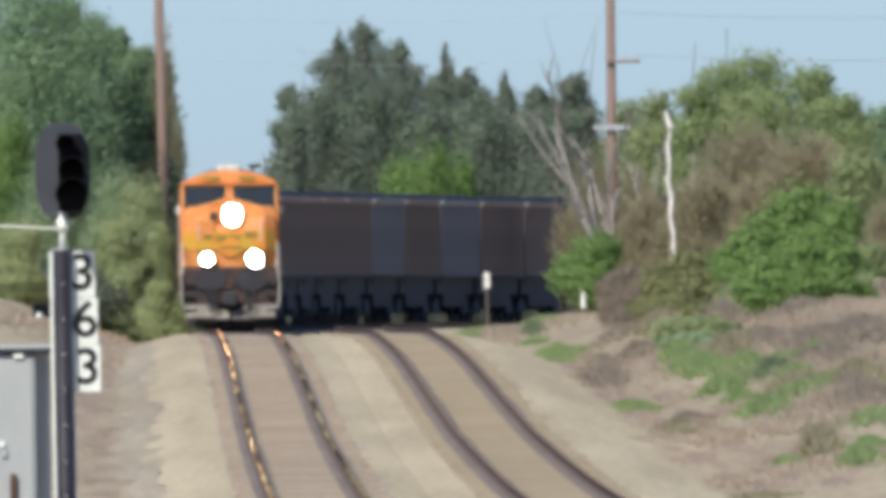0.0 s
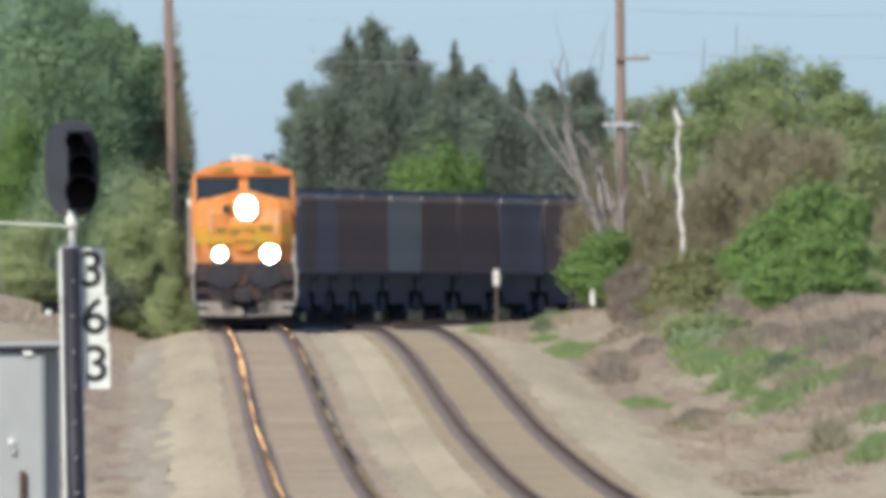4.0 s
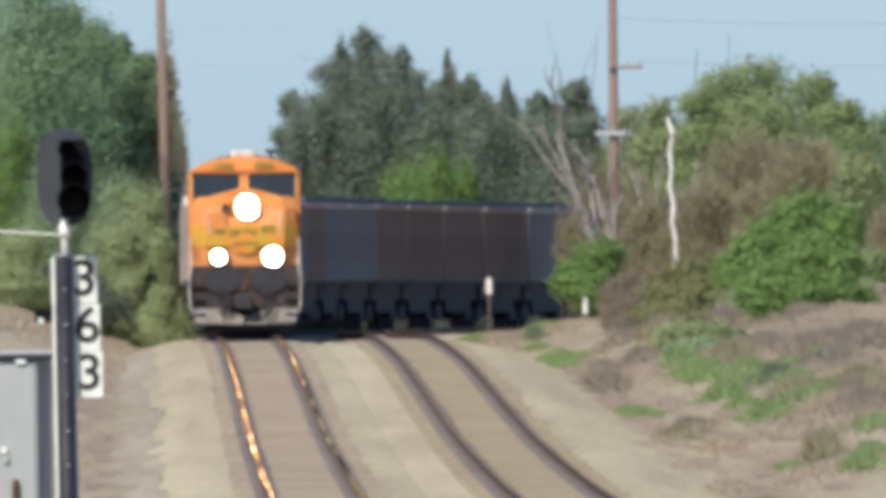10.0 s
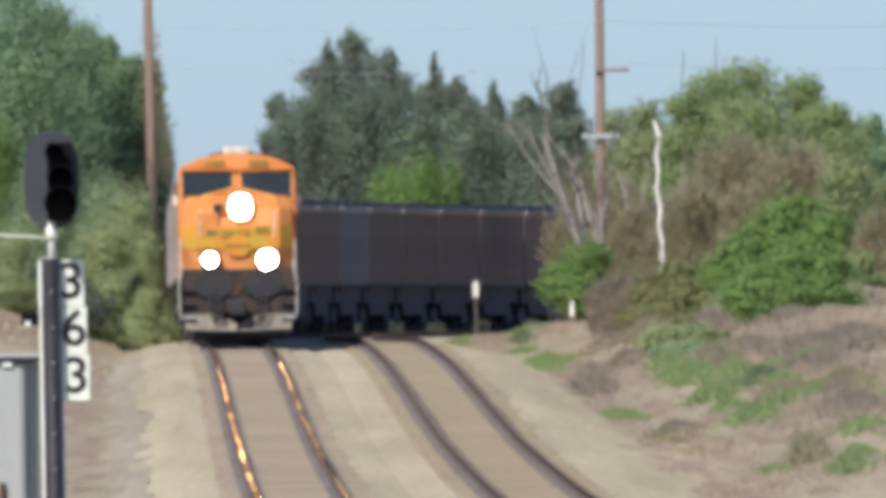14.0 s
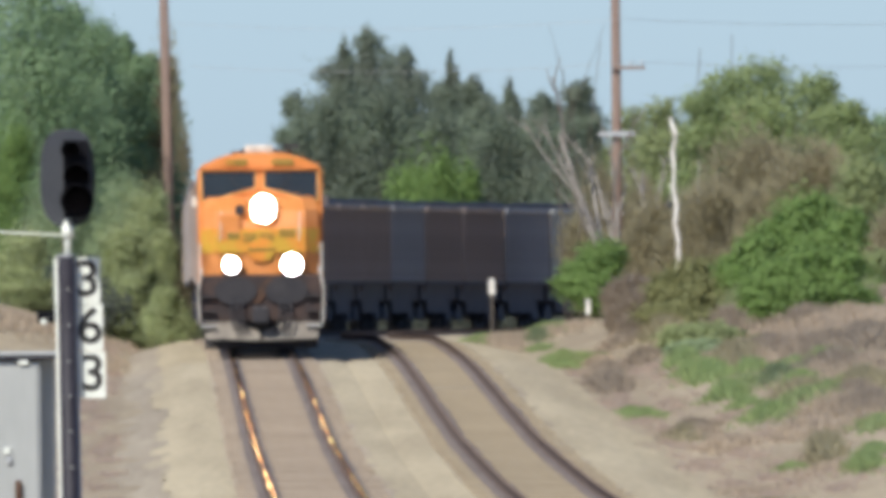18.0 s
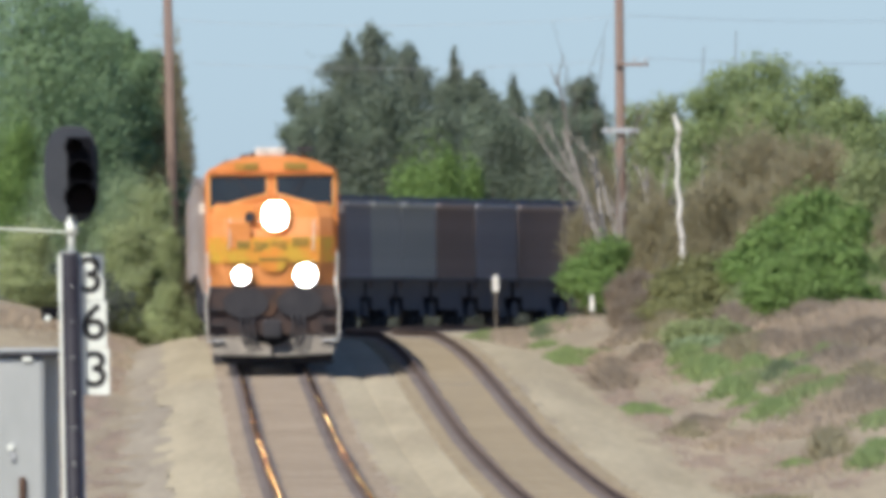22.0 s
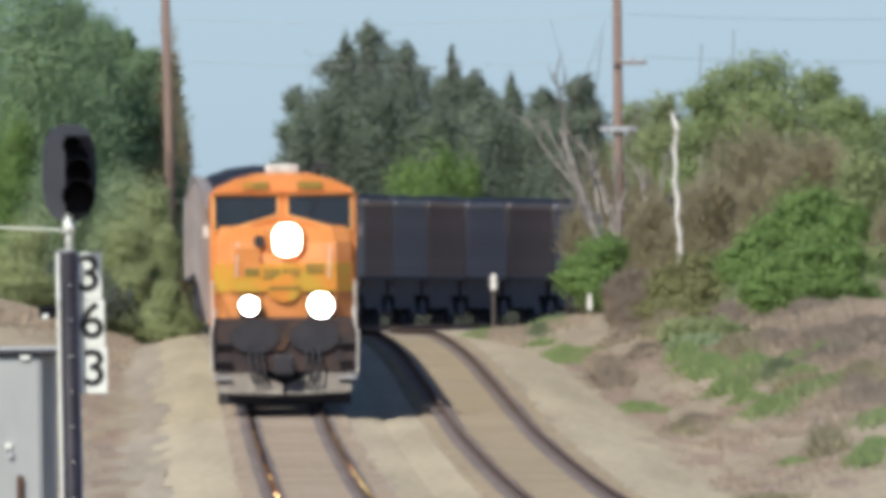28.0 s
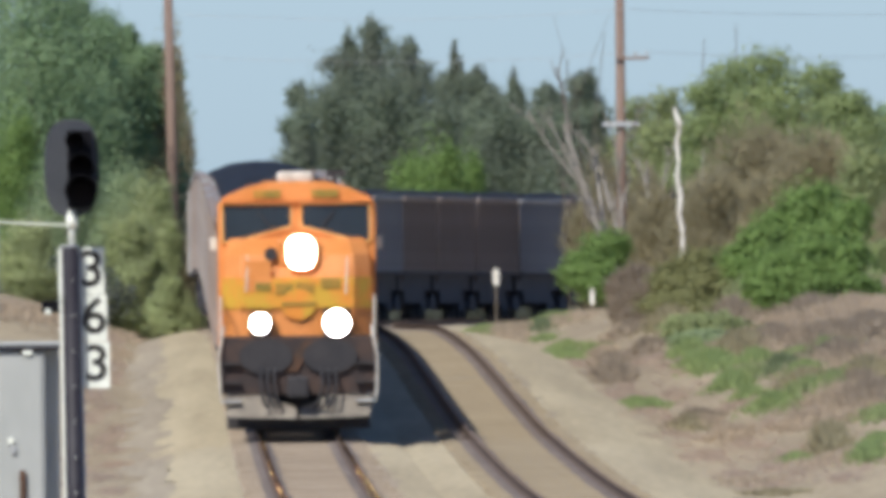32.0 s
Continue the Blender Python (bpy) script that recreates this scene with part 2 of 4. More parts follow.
# ---- mesh helpers ----
def part(name, bm, mat, parent=None, label="", smooth=False):
    me = bpy.data.meshes.new(name)
    bmesh.ops.recalc_face_normals(bm, faces=bm.faces)
    bm.to_mesh(me)
    bm.free()
    me.materials.append(mat)
    if smooth:
        me.polygons.foreach_set("use_smooth", [True] * len(me.polygons))
    ob = new(name, me)
    ob.parent = parent
    if label:
        ob["label"] = label
    return ob


def again(ob, parent, m):
    """A second object on the same mesh, placed at m under parent."""
    o = new(ob.name, ob.data)
    o.parent = parent
    o.matrix_basis = m
    if "label" in ob:
        o["label"] = ob["label"]
    return o


def box(bm, x0, x1, y0, y1, z0, z1, bevel=0.0):
    made = bmesh.ops.create_cube(bm, size=1, matrix=Matrix.LocRotScale(((x0 + x1) / 2, (y0 + y1) / 2, (z0 + z1) / 2), None, (x1 - x0, y1 - y0, z1 - z0)))
    if bevel:
        edges = {e for v in made["verts"] for e in v.link_edges}
        bmesh.ops.bevel(bm, geom=list(edges), offset=bevel, segments=2, affect="EDGES", profile=0.5)
    return bm


def rod(bm, a, b, r0, r1=None, sides=10):
    a, b = Vector(a), Vector(b)
    way = b - a
    m = Matrix.Translation((a + b) / 2) @ way.to_track_quat("Z", "Y").to_matrix().to_4x4()
    bmesh.ops.create_cone(bm, cap_ends=True, segments=sides, radius1=r0, radius2=r0 if r1 is None else r1, depth=way.length, matrix=m)
    return bm


def slab(bm, outline, axis, a, b):
    """A polygon swept along an axis from a to b. outline: pairs in the two other axes, in order."""
    def place(p, q):
        if axis == "x":
            return (q, p[0], p[1])
        if axis == "y":
            return (p[0], q, p[1])
        return (p[0], p[1], q)
    one, two = [bm.verts.new(place(p, a)) for p in outline], [bm.verts.new(place(p, b)) for p in outline]
    k = len(outline)
    bm.faces.new(one)
    bm.faces.new(two)
    for i in range(k):
        bm.faces.new((one[i], one[(i + 1) % k], two[(i + 1) % k], two[i]))
    return bm


def B():
    return bmesh.new()


# ---- the line of the track ----
LEAD, DRIFT, CURVE_START, RADIUS, SPACING = 2.94, -0.0057, 1650.0, 1590.0, 3.97
LEVELS = [(-5000, -0.3), (-400, -0.3), (0, -0.35), (284, -0.5), (500, -1.0), (700, -1.6), (858, -1.76), (1018, -1.45), (1095, -1.13), (1192, -0.65),
          (1269, -0.33), (1384, -0.12), (1461, -0.2), (1519, -0.32), (1635, -0.5), (1750, -0.6), (1850, -0.8), (2500, -0.9), (6000, -1.0)]


def level(s):
    """Height of the rail head along the line."""
    k = max(i for i in range(len(LEVELS) - 1) if LEVELS[i][0] <= s or i == 0)
    (a, za), (b, zb) = LEVELS[k], LEVELS[k + 1]
    def slope(i):
        i0, i1 = max(0, i - 1), min(len(LEVELS) - 1, i + 1)
        return (LEVELS[i1][1] - LEVELS[i0][1]) / (LEVELS[i1][0] - LEVELS[i0][0])
    w = b - a
    u = min(1.0, max(0.0, (s - a) / w))
    return ((2 * u**3 - 3 * u**2 + 1) * za + (u**3 - 2 * u**2 + u) * w * slope(k) + (3 * u**2 - 2 * u**3) * zb + (u**3 - u**2) * w * slope(k + 1))


def line(s, side=0.0):
    """Place and heading (radians, clockwise from ahead) at s metres along the line, side metres to its right."""
    if s <= CURVE_START:
        x, y, turn = LEAD + DRIFT * s, s, DRIFT
    else:
        turn = DRIFT + (s - CURVE_START) / RADIUS
        x = LEAD + DRIFT * CURVE_START + RADIUS * (math.cos(DRIFT) - math.cos(turn))
        y = CURVE_START + RADIUS * (math.sin(turn) - math.sin(DRIFT))
    return x + side * math.cos(turn), y - side * math.sin(turn), turn


def on_line(s, side=0.0):
    x, y, turn = line(s, side)
    pitch = math.degrees(math.atan((level(s + 5) - level(s - 5)) / 10))
    return pose(x, y, level(s), 0, 0, -math.degrees(turn)) @ pose(0, 0, 0, pitch, 0, 0)


def ribbon(name, profile, s_list, side, mat, parent=None, closed=True, jag=0.0, wave=0.0, ragged=0.0):
    """A cross-section (pairs of side and height over the rail head) carried along the line."""
    rng = random.Random(len(name) + int(side * 10))
    verts, faces, k = [], [], len(profile)
    for s in s_list:
        lift = rng.uniform(-wave, wave)
        for k_p, (p, q) in enumerate(profile):
            if ragged and k_p == 0:  # a broken outer edge that runs down the slope
                back = ragged * (0.5 + 0.25 * math.sin(s / 29) + 0.15 * math.sin(s / 11.3 + 1) + rng.uniform(-0.1, 0.1))
                p, q = p + back, q + back * 0.3375
            j = rng.uniform(-jag, jag) * (35 if abs(p) > 3 else 1)
            x, y, _ = line(s, side + p + j)
            verts.append((x, y, level(s) + q + (j * 0.2 if abs(p) < 3 else 0) + lift))
    for i in range(len(s_list) - 1):
        for j in range(k if closed else k - 1):
            a, b = i * k + j, i * k + (j + 1) % k
            faces.append((a, b, b + k, a + k))
    me = bpy.data.meshes.new(name)
    me.from_pydata(verts, [], faces)
    me.materials.append(mat)
    if not closed:
        me.polygons.foreach_set("use_smooth", [True] * len(me.polygons))
    ob = new(name, me)
    ob.parent = parent
    return ob


# ---- ground ----
def ground_height(x, y):
    tx, _, _ = line(min(y, 2600))
    off = x - tx
    z = level(y) - 0.62
    right = max(0.0, off - SPACING - 4.5)
    bank = 1.7 * (1 - math.exp(-right / 5.0)) * math.exp(-((y - 1330) / 380) ** 2)
    left = max(0.0, -off - 5.0)
    z += bank + 0.25 * (1 - math.exp(-left / 6)) + (1.25 * (1 - math.exp(-max(0.0, -off - 3.3) / 1.3)) + 0.7 * (1 - math.exp(-left / 3))) * math.exp(-((y - 1560) / 210) ** 2)
    z += 0.62 * (1 - math.exp(-max(0.0, off - SPACING - 1.9) / 0.8)) * math.exp(-((y - 1590) / 45) ** 2)  # low swell beside the second track
    near = min(1.0, max(right, left) / 4)
    z += near * 0.22 * noise.noise(Vector((x * 0.25, y * 0.03, 0))) + near * 0.5 * noise.noise(Vector((x * 0.03, y * 0.006, 7)))
    return z


def build_ground():
    ys = [-4900, -2000, -900, -400, -200, -50, 50, 150, 250, 350, 450, 550, 650, 740] + list(range(800, 1700, 6)) + list(range(1700, 2200, 25)) + [2300, 2500, 2800, 3300, 4000, 4900]
    xs = [-2500, -1200, -600, -300, -150, -90, -60, -45, -36] + [q * 0.6 for q in range(-50, 51)] + [36, 45, 60, 90, 150, 300, 600, 1200, 2500]
    verts = [(x, y, ground_height(x, y)) for y in ys for x in xs]
    w = len(xs)
    faces = [(j * w + i, j * w + i + 1, (j + 1) * w + i + 1, (j + 1) * w + i) for j in range(len(ys) - 1) for i in range(w - 1)]
    me = bpy.data.meshes.new("ground")
    me.from_pydata(verts, [], faces)
    me.materials.append(SOIL)
    me.polygons.foreach_set("use_smooth", [True] * len(me.polygons))
    return tagged(new("ground", me), "dry tan grass and soil beside the railway", "ground", kind="structure")


build_ground()

S_FAR = list(range(-60, 800, 20)) + list(range(800, 2160, 4))


def build_track(side, bed, stain, head, tie, verge, label):
    track = tagged(new("railway_track"), label, "track", "railway tracks", "structure")
    ribbon("ballast_shoulder", [(-3.0, -0.566), (-2.3, -0.33), (-1.75, -0.22), (1.75, -0.22), (2.3, -0.33), (3.2, -0.6), (4.4, -0.8)], S_FAR, side, BALLAST, track, closed=False, jag=0.012, ragged=0.7)
    ribbon("outer_shoulder", [(-3.9, -0.81), (-3.1, -0.612), (-2.3, -0.342), (-2.05, -0.292)], S_FAR, side, verge, track, closed=False, jag=0.014)
    ribbon("track_bed", [(-1.4, -0.235), (-1.18, -0.195), (1.18, -0.195), (1.4, -0.235)], S_FAR, side, bed, track, closed=False, jag=0.13)
    rail = [(-0.07, -0.17), (-0.07, -0.155), (-0.012, -0.13), (-0.012, -0.045), (-0.037, -0.035), (-0.037, -0.004),
            (0.037, -0.004), (0.037, -0.035), (0.012, -0.045), (0.012, -0.13), (0.07, -0.155), (0.07, -0.17)]
    for g in (-0.755, 0.755):
        w0, w1 = stain
        ribbon("rail_stain", [(g - w0, -0.2), (g - w0 * 0.7, -0.165), (g + w1 * 0.7, -0.165), (g + w1, -0.2)], S_FAR, side, STAIN, track, closed=False, jag=0.035)
        r = ribbon("rail", [(g + p, q) for p, q in rail], S_FAR, side, RAIL_SIDE, track)
        ribbon("rail_head", [(g - 0.036, -0.004), (g - 0.028, 0.0), (g + 0.028, 0.0), (g + 0.036, -0.004)], S_FAR, side, head, r, closed=False, wave=0.003)
    rng = random.Random(5)
    verts, faces = [], []
    s = -60.0
    while s < 1700:
        x, y, turn = line(s, side)
        z = level(s) - 0.172
        half, slip = 1.2 + rng.uniform(-0.1, 0.1), rng.uniform(-0.04, 0.04)
        k = len(verts)
        for dz in (-0.1, 0.0):
            for dx, dy in ((-half, -0.115), (half, -0.115), (half, 0.115), (-half, 0.115)):
                verts.append((x + dx + slip, y + dy, z + dz))
        faces += [(k + 4, k + 5, k + 6, k + 7), (k, k + 1, k + 5, k + 4), (k + 1, k + 2, k + 6, k + 5), (k + 3, k, k + 4, k + 7)]
        s += 0.53
    me = bpy.data.meshes.new("ties")
    me.from_pydata(verts, [], faces)
    me.materials.append(tie)
    t = new("ties", me)
    t.parent = track
    tagged(t, kind="stuff")
    return track


build_track(0.0, BED, (0.27, 0.27), RAIL_TOP, TIE, VERGE, "railway track with dark oily bed and shiny rails")
build_track(SPACING + 0.09, BED_TAN, (0.3, 0.32), RAIL_DULL, TIE_TAN, BALLAST, "railway track with dusty tan bed and rusty rails")


# ---- plants ----
def leaves(name, blobs, count, size, mat, seed, parent=None, hollow=0.5, twigs=False):
    """Many small leaf faces, or thin rising twigs, spread through ellipsoids (centre, radii), denser towards their skins."""
    count, size = int(count * 2.2), size * 0.62
    rng = np.random.default_rng(seed)
    vol = np.array([b[3] * b[4] + b[4] * b[5] + b[3] * b[5] for b in blobs])
    pick = rng.choice(len(blobs), count, p=vol / vol.sum())
    bl = np.array(blobs)[pick]
    d = rng.normal(size=(count, 3))
    d /= np.linalg.norm(d, axis=1)[:, None]
    lump = 1 + 0.16 * np.sin(d[:, 0] * 5 + pick) * np.sin(d[:, 1] * 6 + 2 * pick) + 0.14 * np.sin(d[:, 2] * 9 + pick * 3) + rng.normal(size=count) * 0.24
    r = (hollow + (1 - hollow) * rng.random(count) ** 0.6) * np.clip(lump, 0.2, 1.42)
    c = bl[:, :3] + d * bl[:, 3:] * r[:, None]
    n = d + np.array([0, 0, 0.35]) + rng.normal(size=(count, 3)) * 0.45
    n /= np.linalg.norm(n, axis=1)[:, None]
    u = np.cross(n, rng.normal(size=(count, 3)))
    u /= np.linalg.norm(u, axis=1)[:, None]
    v = np.cross(n, u)
    sz = size * (0.6 + 0.8 * rng.random(count))[:, None]
    if twigs:
        v = d * 0.5 + np.array([0, 0, 0.8]) + rng.normal(size=(count, 3)) * 0.4
        v *= 3.4 / np.linalg.norm(v, axis=1)[:, None]
        u = np.cross(v, rng.normal(size=(count, 3)))
        u *= 0.3 / np.linalg.norm(u, axis=1)[:, None]
    tri = np.stack([c - u * sz, c + u * sz * 0.9, c + v * sz * 1.15], axis=1).reshape(-1, 3)
    me = bpy.data.meshes.new(name)
    me.from_pydata(tri.tolist(), [], np.arange(count * 3).reshape(-1, 3).tolist())
    me.materials.append(mat)
    ob = new(name, me)
    ob.parent = parent
    return ob


def limbs(bm, rng, a, b, r, depth, spread=0.6):
    """A bent, tapering limb with side branches."""
    a, b = Vector(a), Vector(b)
    mid = a.lerp(b, 0.5) + Vector((rng.uniform(-1, 1), rng.uniform(-1, 1), rng.uniform(-0.3, 0.3))) * (b - a).length * 0.08
    rod(bm, a, mid, r, r * 0.75, 7)
    rod(bm, mid, b, r * 0.75, r * 0.4, 7)
    if depth:
        for _ in range(3):
            f = rng.uniform(0.35, 0.95)
            p = a.lerp(b, f)
            way = (b - a) * rng.uniform(0.22, 0.4)
            way = way + Vector((rng.uniform(-1, 1), rng.uniform(-1, 1), rng.uniform(-0.2, 0.5))) * way.length * spread
            limbs(bm, rng, p, p + way, r * 0.5, depth - 1, spread)


def tree(kind, place, height, width, mat, label, seed, count=7000, size=0.16, trunk_mat=BARK, lobes=9, low=0.25, shape="round"):
    """A broad tree: trunk, limbs, and a crown of leaf lobes. place: x, y of its foot."""
    rng = random.Random(seed)
    x, y = place
    z = ground_height(x, y) - 0.1
    top = tagged(new(kind), label, "tree" if "tree" in kind or "cedar" in kind else "bush")
    top.location = (x, y, z)
    bm = B()
    lean = rng.uniform(-0.05, 0.05) * height
    rod(bm, (0, 0, 0), (lean, 0, height * 0.55), max(0.05, height * 0.022), max(0.03, height * 0.012), 9)
    part("trunk", bm, trunk_mat, top)
    blobs = []
    for i in range(lobes):
        f = i / (lobes - 1)
        if shape == "cone":
            reach = width / 2 * (1 - f) ** 0.75 + 0.1
            tall = max(0.3, height * (1 - low) / lobes * 1.3)
        elif shape == "column":
            reach = width / 2 * (0.85 + 0.15 * math.sin(f * 9 + seed)) * min(1.0, (1.12 - f) * 2.2)
            tall = max(0.4, height * (1 - low) / lobes * 1.6)
        else:
            reach = width / 2 * (1 - max(0.0, (f - 0.45) / 0.58) ** 2.4) ** 0.5
            tall = max(0.5, reach * 0.6)
        ang = i * 2.4 + rng.uniform(-0.4, 0.4)
        out = reach * rng.uniform(0.2, 0.5)
        rad = max(0.12, reach - out * rng.uniform(0.5, 0.9))
        zc = height * (low + (1 - low) * f)
        zc = min(zc, height - tall * 0.95)
        blobs.append((math.cos(ang) * out + lean, math.sin(ang) * out, zc, rad, rad, tall))
        if shape == "round" and i % 4 == 0:
            limb = B()
            limbs(limb, rng, (lean * 0.5, 0, height * low * rng.uniform(0.7, 1.0)), blobs[-1][:3], height * 0.009, 0)
            part("limb", limb, trunk_mat, top)
    leaves("crown", blobs, count, size, mat, seed, top)
    return top


def bush(place, height, width, mat, label, seed, count=3000, size=0.12, lobes=7, kind="bush", sink=0.1, twigs=False):
    rng = random.Random(seed)
    x, y = place
    top = tagged(new(kind), label, "bush")
    top.location = (x, y, ground_height(x, y) - sink)
    for i in range(3):
        a = i * 2.09 + seed
        bm = B()
        rod(bm, (math.cos(a) * 0.1, math.sin(a) * 0.1, 0), (math.cos(a) * width * 0.25, math.sin(a) * width * 0.25, height * 0.6), 0.035, 0.012, 6)
        part("stem", bm, BARK, top)
    blobs = []
    lobes = int(lobes * 1.5)
    for i in range(lobes):
        ang = i * 2.4 + rng.uniform(-0.3, 0.3)
        f = ((i * 0.618) % 1.0)
        reach = width / 2 * (1 - max(0.0, (f - 0.35) / 0.7) ** 2.2) ** 0.5
        out = reach * rng.uniform(0.4, 0.75)
        rad = max(0.15, reach * rng.uniform(0.42, 0.6))
        rz = min(max(rad * 0.9, height * 0.14), height * 0.4)
        blobs.append((math.cos(ang) * out, math.sin(ang) * out, rz * 0.75 + (height - rz * 1.7) * f, rad, rad, rz))
    blobs.append((0, 0, height - 0.3 * height, width * 0.3, width * 0.3, height * 0.3))
    leaves("twig_crown" if twigs else "leaves", blobs, count, size, mat, seed, top, twigs=twigs)
    return top


def grown(kind, foot_top, width, mat, label, seed, **more):
    x, y, z = foot_top
    return tree(kind, (x, y), z - ground_height(x, y) + 0.1, width, mat, label, seed, **more)


def shrub(foot_top, width, mat, label, seed, **more):
    x, y, z = foot_top
    return bush((x, y), z - ground_height(x, y) + 0.1, width, mat, label, seed, **more)


# woods on the near side of the curve, beside the line
DARK_TREE = "dense dark green broadleaf tree at the wood's edge"
for i, (p, w) in enumerate([((-15.67, 1730, 12.93), 5.55), ((-13.21, 1720, 11.38), 4.59), ((-11.67, 1735, 10.23), 3.52),
                            ((-10.75, 1750, 9.63), 2.81), ((-9.97, 1760, 8.63), 2.26), ((-9.35, 1745, 6.61), 1.96), ((-10.29, 1738, 9.25), 2.23), ((-9.47, 1742, 7.91), 1.49)]):
    grown("broadleaf_tree", p, w, LEAF_DARK, DARK_TREE, 11 + i, count=21000, size=0.105, low=0.12, lobes=16)
for i, (p, w, mat, label) in enumerate([
        ((-13.67, 1680, 6.69), 2.33, LEAF_BRIGHT, "fresh green bush under dark trees"),
        ((-12.14, 1690, 4.53), 3.43, LEAF_MID, "dark green undergrowth bush"),
        ((-13.11, 1650, 2.91), 2.64, LEAF_PALE, "olive green bush under dark trees"),
        ((-10.38, 1712, 4.81), 2.38, LEAF_MID, "mid green undergrowth bush"),
        ((-9.57, 1800, 4.91), 1.73, LEAF_PALE, "pale olive bush behind a utility pole"),
        ((-9.46, 1700, 4.52), 2.45, LEAF_PALE, "pale olive spring bush beside the track"),
        ((-10.26, 1690, 3.16), 2.35, LEAF_PALE, "pale olive spring bush beside the track"),
        ((-8.89, 1692, 2.87), 1.45, LEAF_PALE, "low olive bush close to the track"),
        ((-9.94, 1672, 1.49), 1.97, LEAF_PALE, "low olive bush close to the track"),
        ((-8.75, 1666, 1.12), 1.32, LEAF_PALE, "low olive bush close to the track")]):
    shrub(p, w, mat, label, 31 + i, count=14000, size=0.078, lobes=12)

shrub((-9.05, 1738, 9.3), 1.5, LEAF_BROWN, "tall grey-brown growth of bare twigs round a utility pole", 47, count=7000, size=0.085, lobes=16, twigs=True)
shrub((-8.75, 1748, 6.6), 1.5, LEAF_BROWN, "grey-brown growth of bare twigs round a utility pole", 48, count=6000, size=0.085, lobes=14, twigs=True)

# dark cedars behind the curve
CEDAR = "dark grey-green cedar behind the train"
for i, (p, w, sh) in enumerate([
        ((-5.2, 2010, 8.03), 2.0, "round"), ((-4.58, 2020, 9.30), 2.81, "round"), ((-3.75, 2015, 10.00), 1.83, "column"), ((-3.1, 2030, 10.57), 2.7, "round"), ((-2.35, 2025, 10.35), 1.6, "column"),
        ((-1.77, 2020, 9.74), 2.37, "round"), ((-0.97, 2010, 9.14), 2.47, "round"), ((-0.06, 2030, 8.28), 2.60, "round"), ((0.73, 2020, 9.46), 1.94, "cone"),
        ((1.54, 2015, 8.57), 2.37, "round"), ((2.70, 2020, 8.40), 2.16, "cone"), ((3.52, 2010, 7.89), 2.36, "round"), ((4.42, 2030, 7.37), 2.17, "round"), ((0.34, 2060, 8.58), 2.64, "round"), ((1.13, 2060, 8.36), 2.64, "round"), ((2.18, 2060, 8.08), 2.64, "round"), ((3.23, 2060, 7.85), 2.64, "round"), ((4.16, 2060, 7.73), 2.64, "round"), ((5.21, 2060, 7.56), 2.64, "round"), ((-3.97, 2060, 9.64), 2.42, "round")]):
    grown("cedar", p, w, LEAF_CEDAR, CEDAR, 51 + i, count=10000, size=0.12, low=0.08, lobes=16, shape=sh)
for i, (p, w, mat, label) in enumerate([
        ((-4.71, 1995, 8.41), 3.20, LEAF_CEDAR, "dark grey-green thicket behind the train"), ((-2.57, 1995, 9.13), 4.05, LEAF_CEDAR, "dark grey-green thicket behind the train"),
        ((-0.55, 1995, 7.94), 4.05, LEAF_CEDAR, "dark grey-green thicket behind the train"), ((1.68, 1990, 7.79), 4.04, LEAF_CEDAR, "dark grey-green thicket behind the train"),
        ((3.59, 1990, 7.24), 3.19, LEAF_CEDAR, "dark grey-green thicket behind the train"), ((-5.35, 1980, 7.10), 1.27, LEAF_CEDAR, "dark grey-green thicket behind the train"),
        ((-1.34, 1952, 5.49), 2.71, LEAF_BRIGHT, "bright green young tree before dark cedars"),
        ((-0.21, 1950, 5.98), 3.13, LEAF_BRIGHT, "bright green young tree before dark cedars"), ((0.83, 1955, 5.39), 2.30, LEAF_BRIGHT, "bright green young tree before dark cedars")]):
    shrub(p, w, mat, label, 71 + i, count=11000, size=0.11, lobes=12)

# mixed wood on the inside of the curve
for i, (p, w, mat, label, n) in enumerate([
        ((5.64, 1960, 8.24), 2.30, LEAF_CEDAR, "dark cedar behind a utility pole", 6000),
        ((4.76, 1950, 6.72), 2.50, LEAF_CEDAR, "dark grey-green tree behind bare branches", 3500),
        ((6.85, 1950, 7.22), 2.71, LEAF_OLIVE, "grey-olive tree behind bare branches", 4500),
        ((8.12, 1930, 7.46), 2.47, LEAF_OLIVE, "olive spring tree in thin leaf", 4500),
        ((8.54, 1760, 7.31), 2.44, LEAF_YELLOW, "yellow-green spring tree in new leaf", 5000),
        ((9.82, 1770, 7.98), 3.03, LEAF_YELLOW, "yellow-green spring tree in new leaf", 6000),
        ((11.18, 1760, 8.35), 3.76, LEAF_YELLOW, "tall yellow-green spring tree in new leaf", 7000),
        ((12.94, 1770, 7.86), 2.84, LEAF_YELLOW, "yellow-green spring tree in new leaf", 6000),
        ((13.59, 1740, 6.83), 2.60, LEAF_YELLOW, "olive spring tree in thin leaf", 5000),
        ((17.20, 1990, 6.99), 2.34, LEAF_DARK, "distant dark green tree", 4000)]):
    grown("broadleaf_tree", p, w, mat, label, 91 + i, count=n * 2, size=0.11, low=0.2, lobes=14)
